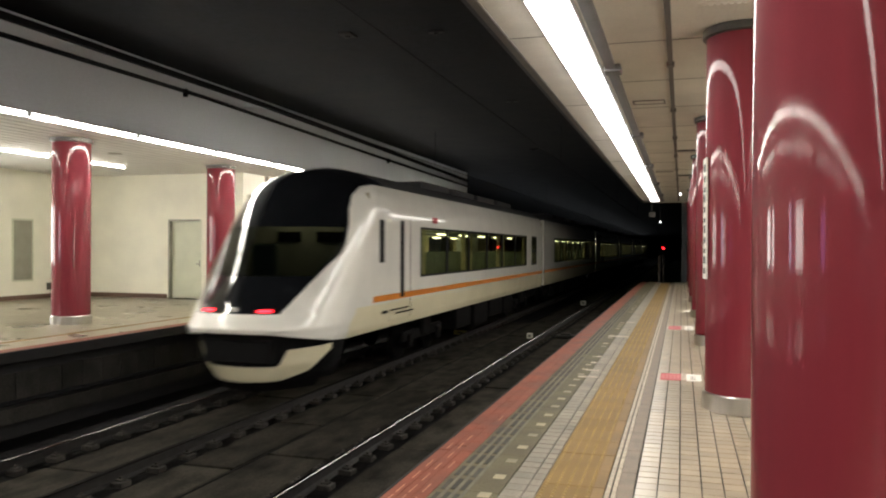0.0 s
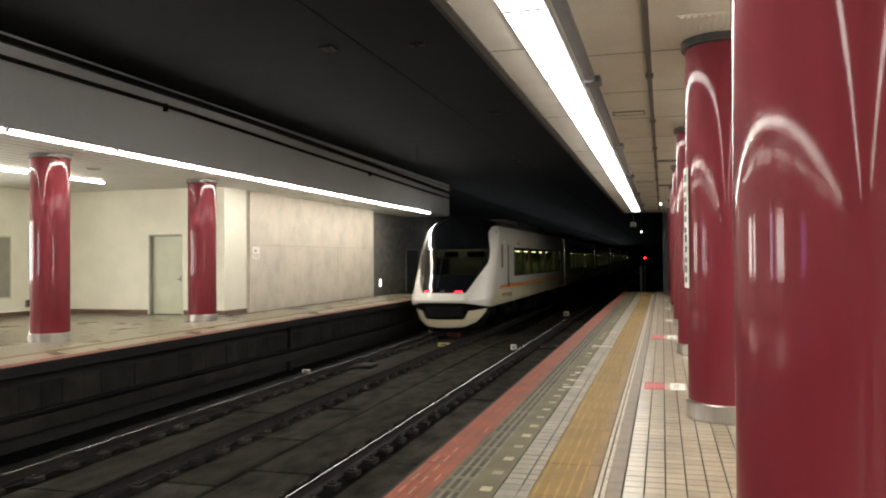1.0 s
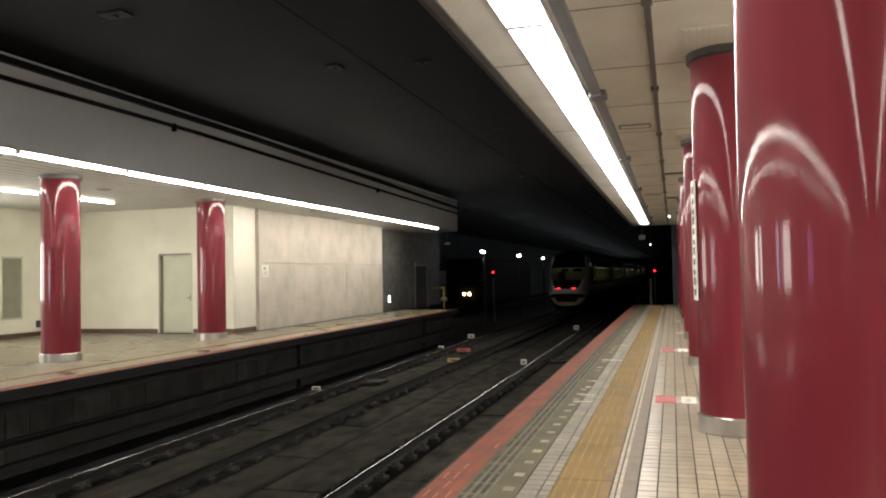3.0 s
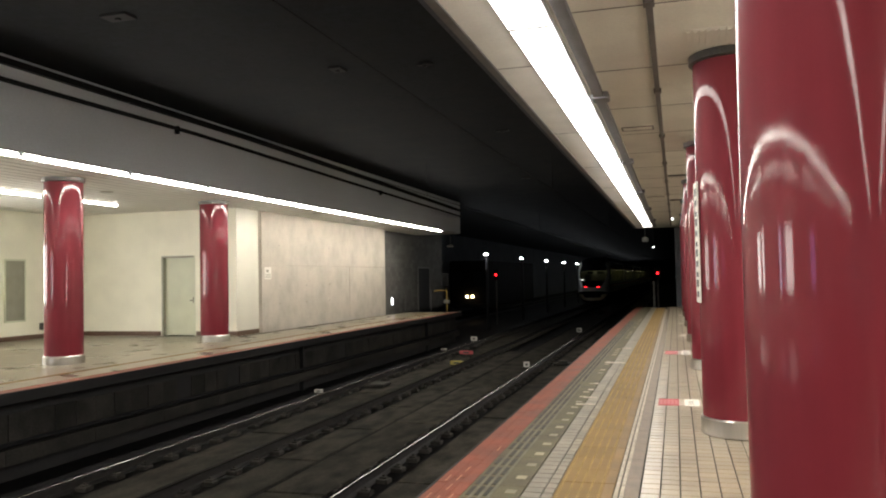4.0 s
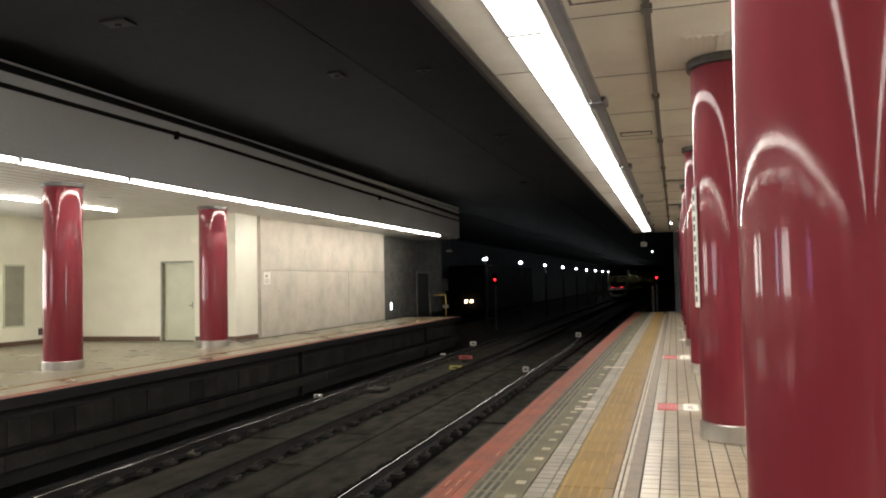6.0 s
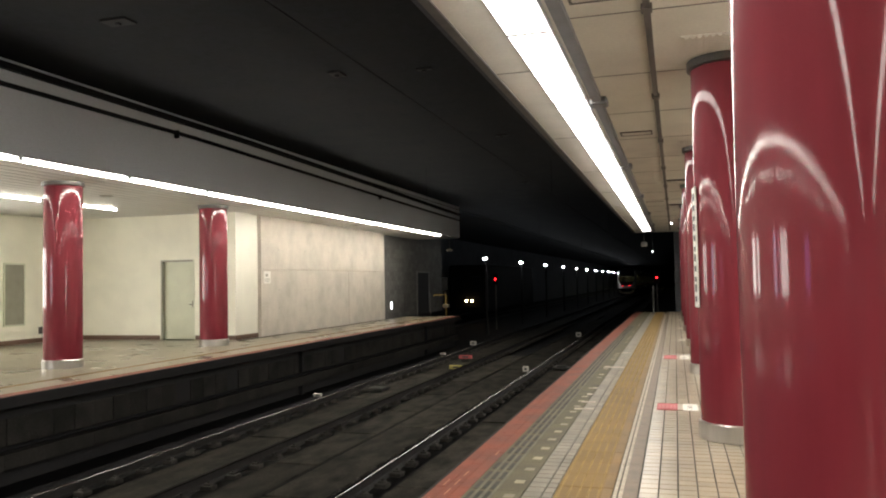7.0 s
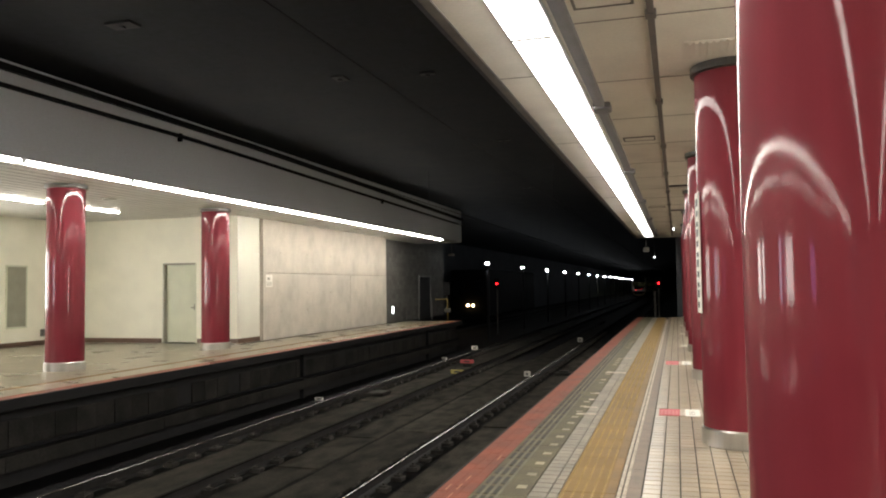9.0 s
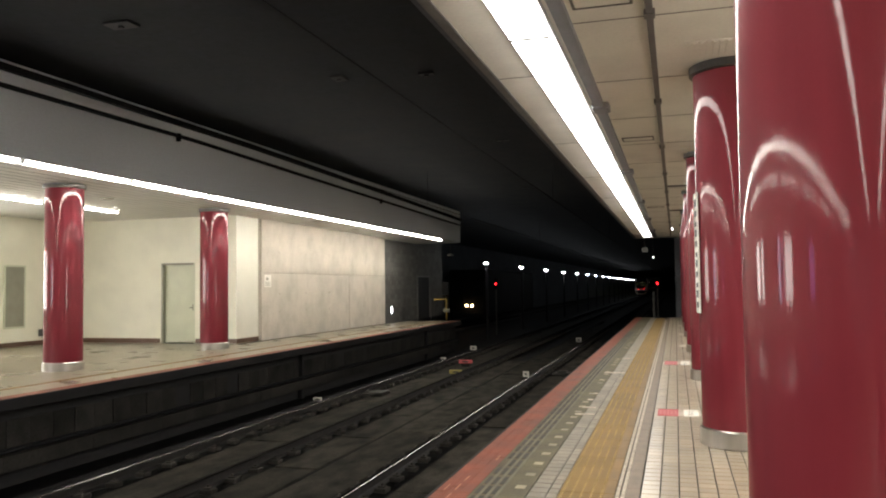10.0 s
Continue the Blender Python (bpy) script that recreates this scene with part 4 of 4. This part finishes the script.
part("yellow_band", slabs(bmesh.new(), FAR - 0.96, FAR - 0.834, Y0, YF - 0.02, 0.3, -0.012, 0.003, 0.006), M["yellow"], far_platform, "worn yellow tactile band")
solid("far_lip", boxes((FAR + 0.001, FAR + 0.03, Y0, YF, -0.17, -0.004), bevel=0.006), M["blackwall"], "lip of the far platform, coloured black for shade", "trim", "structure")
# The shade under the overhanging edge is put into this wall's black.
front = solid("wall_under_far", boxes((-9.55, -9.36, Y0, YF, BED, -0.18)), M["blackwall"], "wall below the far platform edge, coloured black for shade", "wall", "structure")
for j in range(70):
    y = 2.0 + 0.45 * j
    if rnd.random() < 0.95:
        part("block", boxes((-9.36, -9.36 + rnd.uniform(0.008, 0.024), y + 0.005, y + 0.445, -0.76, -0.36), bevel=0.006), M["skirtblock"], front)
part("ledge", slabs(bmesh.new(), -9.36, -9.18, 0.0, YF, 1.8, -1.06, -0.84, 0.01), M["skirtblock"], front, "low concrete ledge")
part("ledge_pipe", pipe(bmesh.new(), (-9.26, 0, -0.78), (-9.26, YF, -0.78), 0.035, 8), M["cable"], front, "dark pipe along the ledge")
for y in (18.4, 29.0):
    solid("drain_post", boxes((-9.36, -9.24, y, y + 0.12, BED, -0.17), bevel=0.01), M["blackwall"], "dark post under the platform edge", "post", group="platform posts")

# ---- track floor: slabs between and beside the rails ----
track = thing("track_slabs", "stained concrete slabs between the rails", "track slab", (0, 0, 0), kind="structure")
for x0, x1, z, dy, off in ((-7.44, -6.58, -1.215, 4.9, 0.0), (-5.94, -5.22, -1.20, 2.45, 0.6), (-5.20, -4.33, -1.222, 4.9, 1.4), (-3.68, -2.83, -1.222, 4.9, 2.2)):
    for j in range(12):
        y = -2.0 + off + dy * j
        if y > 52:
            continue
        part("slab", boxes((x0, x1, y + 0.035, y + dy - 0.035, BED, z + rnd.uniform(-0.006, 0.006)), bevel=0.012), M["slab"], track)
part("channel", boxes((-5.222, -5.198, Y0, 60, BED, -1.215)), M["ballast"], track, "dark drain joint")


def marker(name, x, y, z, w, h, mat, label, tilt=0):
    ob = thing(name, label, "track marker", (x, y, z), "track markers")
    part("plate", boxes((-w / 2, w / 2, -0.03, 0.03, 0, h), bevel=0.01), M[mat], ob)
    part("mark", boxes((-w * 0.22, w * 0.22, -0.034, -0.03, h * 0.28, h * 0.68)), M["ink"], ob)
    part("foot", boxes((-w * 0.3, w * 0.3, -0.05, 0.06, -0.16, 0.0)), M["fastener"], ob)
    return ob


marker("white_marker", -4.22, 22.6, RAIL - 0.07, 0.17, 0.15, "whitebox", "white track marker with a small dark sign")
marker("white_marker", -4.34, 36.6, RAIL - 0.07, 0.24, 0.20, "whitebox", "white track marker with a small dark sign")
marker("white_marker", -8.05, 31.5, RAIL - 0.06, 0.26, 0.17, "whitebox", "white track marker with a small dark sign")
marker("white_marker", -7.95, 16.6, RAIL - 0.02, 0.20, 0.08, "whitebox", "low white track marker beside the rail")
marker("white_marker", -8.02, 27.0, RAIL - 0.02, 0.20, 0.06, "whitebox", "low white track marker beside the rail")
marker("red_marker", -6.87, 25.8, RAIL - 0.04, 0.46, 0.12, "redsign", "red track sign lying between the rails")
marker("yellow_marker", -6.55, 23.4, RAIL - 0.12, 0.40, 0.12, "yellowsign", "yellow track sign lying between the rails")
solid("track_device", boxes((-0.28, 0.28, -0.22, 0.22, 0, 0.07), (-0.16, 0.16, -0.14, 0.14, 0.07, 0.12), bevel=0.02), M["skirtblock"], "low grey signalling box between the rails", "signal box", at=(-3.35, 23.9, -1.2))
solid("track_device", boxes((-0.22, 0.22, -0.3, 0.3, 0, 0.08), (-0.3, -0.2, -0.06, 0.06, 0, 0.12), bevel=0.02), M["skirtblock"], "low grey signalling box between the rails", "signal box", at=(-7.25, 18.6, -1.19))

# ---- far wall fittings ----
door = thing("service_door", "pale green steel service door, closed, recess shadow coloured into its frame", "door", (-14.13, DW, 0))
# Top and left frame take a darker grey-green: the recess shadow as colour.
part("door_frame", boxes((0.0, 0.05, -0.004, 0.2, 0, 2.27), (0.05, 1.06, -0.004, 0.2, 2.22, 2.27)), M["panel"], door)
part("door_frame", boxes((1.06, 1.11, -0.004, 0.2, 0, 2.27)), M["door"], door)
leaf = part("door_leaf", boxes((0.05, 1.06, 0.12, 0.16, 0.01, 2.22), bevel=0.004), M["door"], door)
hb = boxes((0.97, 1.01, 0.08, 0.12, 0.92, 1.10), bevel=0.008)
pipe(hb, (0.99, 0.075, 1.0), (0.88, 0.075, 1.0), 0.012, 8)
h = new("door_handle", finish(hb, "door_handle", M["darksteel"]))
h.parent = leaf
cab = thing("wall_cabinet", "grey-green metal cabinet set in the cream wall", "cabinet", (-17.4, 16.98, 0.51))
part("frame", boxes((0, 0.03, 0, 0.72, 0, 0.04), (0, 0.03, 0, 0.72, 1.69, 1.73), (0, 0.03, 0, 0.04, 0.04, 1.69), (0, 0.03, 0.68, 0.72, 0.04, 1.69)), M["door"], cab)
part("cabinet_door", boxes((0, 0.022, 0.045, 0.675, 0.045, 1.685), bevel=0.003), M["panel"], cab)
solid("socket_box", boxes((-17.4, -17.34, 18.2, 18.33, 0.24, 0.44), bevel=0.01), M["darksteel"], "small dark socket box on the wall", "socket")
for y0, y1, z0, z1 in ((20.52, 26.94, 0.0, 1.962), (26.955, 30.69, 0.0, 1.962), (20.52, 30.69, 1.975, CEIL)):
    part("concrete_panel", boxes((-11.66, -11.60, y0, y1, z0, z1), bevel=0.006), M["concrete"], concrete_wall, "pale cast concrete panel")
for y in (21.6, 23.4, 25.2, 28.3, 29.8):
    for z in (0.8, 1.35, 2.6):
        part("tie_hole", turned([(0.018, -0.002), (0.018, 0.0)], 10), M["trim"], concrete_wall).matrix_local = pose(-11.599, y, z, 0, 90, 0)
notice = thing("notice", "white paper notice with a small grey pictogram", "notice", (-11.596, 20.66, 1.56))
part("paper", boxes((0, 0.006, 0, 0.40, 0, 0.36)), M["whitesign"], notice)
part("print", boxes((0.006, 0.008, 0.10, 0.24, 0.20, 0.28)), M["panel"], notice)
for k in range(3):
    part("print", boxes((0.006, 0.008, 0.05, 0.35, 0.04 + 0.045 * k, 0.06 + 0.045 * k)), M["panel"], notice)
courses = bpy.data.objects["wall_dark_end"]
blk = finish(boxes((0, 0.03, 0.008, 0.392, 0.008, 0.192), bevel=0.004), "wall_block", M["darkblock"])
for i in range(17):
    for j in range(23):
        piece("wall_block", blk, courses, (-11.90, 30.72 + 0.4 * (j + 0.5 * (i % 2)), 0.2 * i))
em = thing("exit_lamp", "small lit white emergency lamp on the dark wall", "lamp", (-11.86, 31.95, 0.36))
part("casing", boxes((0, 0.05, 0, 0.17, -0.02, 0.34), bevel=0.008), M["panel"], em)
part("lens", boxes((0.05, 0.056, 0.02, 0.15, 0.02, 0.30)), M["exitlens"], em, "white lit lens")
rail_end = thing("platform_end_rail", "yellow pipe rail with a chain box at the platform end", "railing", (-9.62, 33.0, 0))
for a, b in (((0, 0, 0), (0, 0, 0.95)), ((0, 0, 0.95), (-0.55, 0, 0.95)), ((-0.55, 0, 0.95), (-0.55, 0, 0.88)), ((-0.02, 0, 0.5), (-0.12, 0, 0.5))):
    part("pipe", pipe(bmesh.new(), a, b, 0.024, 10), M["yellowpipe"], rail_end, smooth=True)
part("chain_box", boxes((-0.14, 0.14, -0.06, 0.06, 0.38, 0.54), bevel=0.01), M["darksteel"], rail_end)
for x0 in (-11.6, -11.0, -10.4):
    part("dark_rail", pipe(bmesh.new(), (x0, 0.2, 0), (x0, 0.2, 1.0), 0.02, 8), M["darksteel"], rail_end).location = (9.62 - 0.0, 0, 0)
solid("small_sign", boxes((-0.16, 0.16, -0.02, 0.02, -0.28, 0.28), (-0.02, 0.02, 0.0, 0.03, -1.42, -0.28), bevel=0.004), M["rubber"], "dim dark sign at the platform end", "sign", at=(-9.75, 33.3, 1.42))
solid("hanging_lamp", boxes((-0.14, 0.14, -0.05, 0.05, -0.05, 0.05), (-0.01, 0.01, -0.01, 0.01, 0.05, 0.63), bevel=0.004), M["darksteel"], "small unlit lamp hung from the beam", "lamp", at=(-10.0, 35.07, 2.97))
solid("hanging_sign", boxes((-0.13, 0.13, -0.05, 0.05, -0.10, 0.10), (-0.012, 0.012, -0.012, 0.012, 0.10, 0.6), bevel=0.004), M["darksteel"], "small grey sign hung at the platform end", "sign", at=(-1.235, 35.28, 2.984))


dd = thing("steel_double_door", "dark double door in the block wall past the platform", "door", (-11.87, 35.7, 0))
part("door_frame", boxes((0, 0.05, 0, 0.07, 0, 2.05), (0, 0.05, 1.83, 1.9, 0, 2.05), (0, 0.05, 0.07, 1.83, 1.98, 2.05)), M["trim"], dd)
for y0, y1 in ((0.075, 0.945), (0.955, 1.825)):
    part("door_leaf", boxes((0, 0.03, y0, y1, 0.01, 1.975), bevel=0.004), M["blackwall"], dd)
# lit poster boxes on both walls, seen in the gloss of the columns
for x, y0, y1, z0, z1, mat, turn, label in (
        (-17.4, 12.7, 14.9, 1.0, 2.6, "poster", 0, "lit white poster box on the cream wall"),
        (-17.4, 9.8, 11.6, 1.0, 2.6, "poster", 0, "lit white poster box on the cream wall"),
        (-17.4, 1.2, 3.3, 1.0, 2.6, "bluish", 0, "lit bluish poster box on the cream wall"),
        (-17.4, -1.9, 0.8, 1.0, 2.6, "poster", 0, "lit white poster box on the cream wall"),
        (-17.4, -10.6, -8.6, 1.0, 2.6, "purple", 0, "dimly lit purple poster box on the cream wall"),
        (4.6, 2.0, 3.6, 0.8, 2.5, "poster", 180, "lit white poster box on the off-white wall")):
    ob = thing("poster_box", label, "poster box", group="poster boxes")
    ob.matrix_world = pose(x, y0 if not turn else y1, z0, 0, 0, turn)
    w, h = y1 - y0, z1 - z0
    part("frame", boxes((0, 0.10, 0, 0.05, 0, h), (0, 0.10, w - 0.05, w, 0, h), (0, 0.10, 0.05, w - 0.05, 0, 0.05), (0, 0.10, 0.05, w - 0.05, h - 0.05, h)), M["steel"], ob)
    part("face", boxes((0, 0.085, 0.052, w - 0.052, 0.052, h - 0.052)), M[mat], ob, "lit translucent face")


# ---- tunnel past the platforms ----
def tunnel_pillar(y):
    ob = thing("tunnel_pillar", "sooty concrete pillar with a bulkhead lamp", "pillar", (-9.55, y, 0), "tunnel pillars")
    part("pillar", boxes((-0.07, 0.05, 0.1, 0.30, BED, 2.66), bevel=0.03), M["blackwall"], ob)
    bracket = part("bracket", boxes((-0.06, 0.06, -0.14, 0.1, 2.62, 2.645)), M["darksteel"], ob)
    lamp = turned([(0.08, -0.025), (0.105, -0.012), (0.10, 0.022), (0.068, 0.042), (0.025, 0.05)], 16)
    part("lamp_glass", lamp, M["tunnellamp"], bracket, "lit white lamp glass", True).location = (0, -0.045, 2.68)
    return ob


tp = tunnel_pillar(40.3)
for k in range(1, 18):
    copy_thing(tp, pose(-9.55, 40.3 + 10.0 * k, -0.004 * 10 * k * 0.35))


def signal(x, y, z, mat, foot, label):
    ob = thing("signal", label, "railway signal", (x, y, z), "signals")
    head = part("head", boxes((-0.16, 0.16, 0.0, 0.18, -0.32, 0.32), bevel=0.03, seg=2), M["rubber"], ob)
    part("lens", turned([(0.001, 0), (0.05, 0.0), (0.05, 0.02)], 20), M[mat], head, "lit red lens").matrix_local = pose(0, -0.012, 0, 90, 0, 0)
    part("hood", boxes((-0.13, 0.13, -0.14, 0.0, 0.12, 0.14)), M["rubber"], head)
    part("post", pipe(bmesh.new(), (0, 0.1, -0.32), (0, 0.1, foot - z), 0.05, 10), M["darksteel"], ob)
    return ob


signal(-10.1, 45.0, 1.62, "redlamp", BED, "dark signal head showing red on a post")
signal(-0.96, 45.0, 1.53, "redlamp", BED, "dark signal head showing red on a post")
solid("cable_post", boxes((-0.06, 0.06, -0.06, 0.06, BED, 1.1), bevel=0.01), M["darksteel"], "dull dark post past the platform end", "post", at=(-1.15, 44.0, 0))
for x, y, z in ((-1.14, 45.0, 2.97), (-0.06, 30.2, CEIL - 0.06)):
    ob = thing("bulkhead_lamp", "small lit white bulkhead lamp", "lamp", (x, y, z), "bulkhead lamps")
    part("glass", turned([(0.008, -0.028), (0.026, -0.022), (0.03, 0.0), (0.02, 0.04)], 14), M["exitlens"], ob, smooth=True)
    part("stem", pipe(bmesh.new(), (0, 0, 0.04), (0, 0, 0.06 if y < 40 else 2.08), 0.012, 8), M["darksteel"], ob)

# the standing train on the side track, only its lamps clear in the dark
other = thing("standing_train", "dark train front standing with two lit headlights", "train", (-13.55, 51.7, RAIL))
part("front", boxes((-1.35, 1.35, 0.0, 18.0, 0.5, 3.7), bevel=0.18, seg=3), M["under"], other)
for x in (-1.15, 0.35):
    part("windscreen", boxes((x, x + 0.75, -0.012, 0.02, 1.9, 2.9)), M["mask"], other)
part("door_panel", boxes((-0.36, 0.26, -0.015, 0.02, 0.8, 3.1), bevel=0.01), M["under"], other, "dark end door")
part("buffer_beam", boxes((-1.1, 1.1, -0.15, 0.1, 0.45, 0.75), bevel=0.03), M["rubber"], other)
for x in (-0.04, 0.34):
    part("headlight", turned([(0.001, 0), (0.075, 0.0), (0.08, 0.03)], 16), M["headlamp"], other, "warm lit headlight").matrix_local = pose(x, -0.16, 1.26, 90, 0, 0)

for x in (-7.0, -3.3):
    wire = thing("overhead_wire", "thin dark overhead contact wire on rods", "overhead wire", (x, 0, 3.95), "overhead wires")
    part("contact_wire", pipe(bmesh.new(), (0, Y0, 0), (0, 300, 0), 0.009, 6), M["cable"], wire)
    for y in range(-18, 120, 20):
        part("hanger", pipe(bmesh.new(), (0.05, y, 0), (0.05, y, 0.97), 0.006, 6), M["cable"], wire)

# vertical name plate on the second column
plate = thing("column_sign", "narrow white vertical sign with dark characters on a red column", "sign")
plate.matrix_world = pose(COLX, FIRST + PITCH, 1.22, 0, 0, 6)
part("board", boxes((-COLR - 0.012, -COLR + 0.003, -0.105, 0.105, 0, 1.14), bevel=0.003), M["whitesign"], plate)
for k in range(11):
    h = (0.055, 0.07, 0.045)[k % 3]
    part("print", boxes((-COLR - 0.0145, -COLR - 0.012, -0.06, 0.05, 0.05 + 0.096 * k, 0.05 + 0.096 * k + h)), M["ink"], plate)

# small sooty fittings on the ceiling over the tracks
for x, y, w, d in ((-5.35, 12.06, 0.22, 0.30), (-3.87, 12.27, 0.26, 0.12), (-3.93, 18.57, 0.30, 0.14), (-6.98, 8.66, 0.40, 0.25), (-5.1, 27.9, 0.3, 0.2)):
    solid("ceiling_fitting", boxes((x - w / 2, x + w / 2, y - d / 2, y + d / 2, 5.02, 5.05), (x - 0.03, x + 0.03, y - 0.03, y + 0.03, 4.99, 5.02), bevel=0.004), M["blackwall"], "small dark fitting on the sooty ceiling", "bracket", group="ceiling fittings")


# ---- what moves ----
def motions():
    """The train draws away along its straight track."""
    ys = ((0, 11.6), (0.5, 18.35), (1.0, 25.2), (1.5, 32.2), (2.0, 39.3), (2.5, 46.6), (3.0, 54.0), (3.5, 61.6), (4.0, 69.4), (4.5, 77.4),
          (5.0, 85.7), (5.5, 94.0), (6.0, 102.5), (6.5, 111.2), (7.0, 120.0), (7.5, 128.8), (8.0, 137.6), (8.5, 146.3), (9.0, 155.0), (9.5, 163.6), (10.0, 172.2))
    walk(train, [(t, pose(-7.01, y, RAIL)) for t, y in ys])


motions()
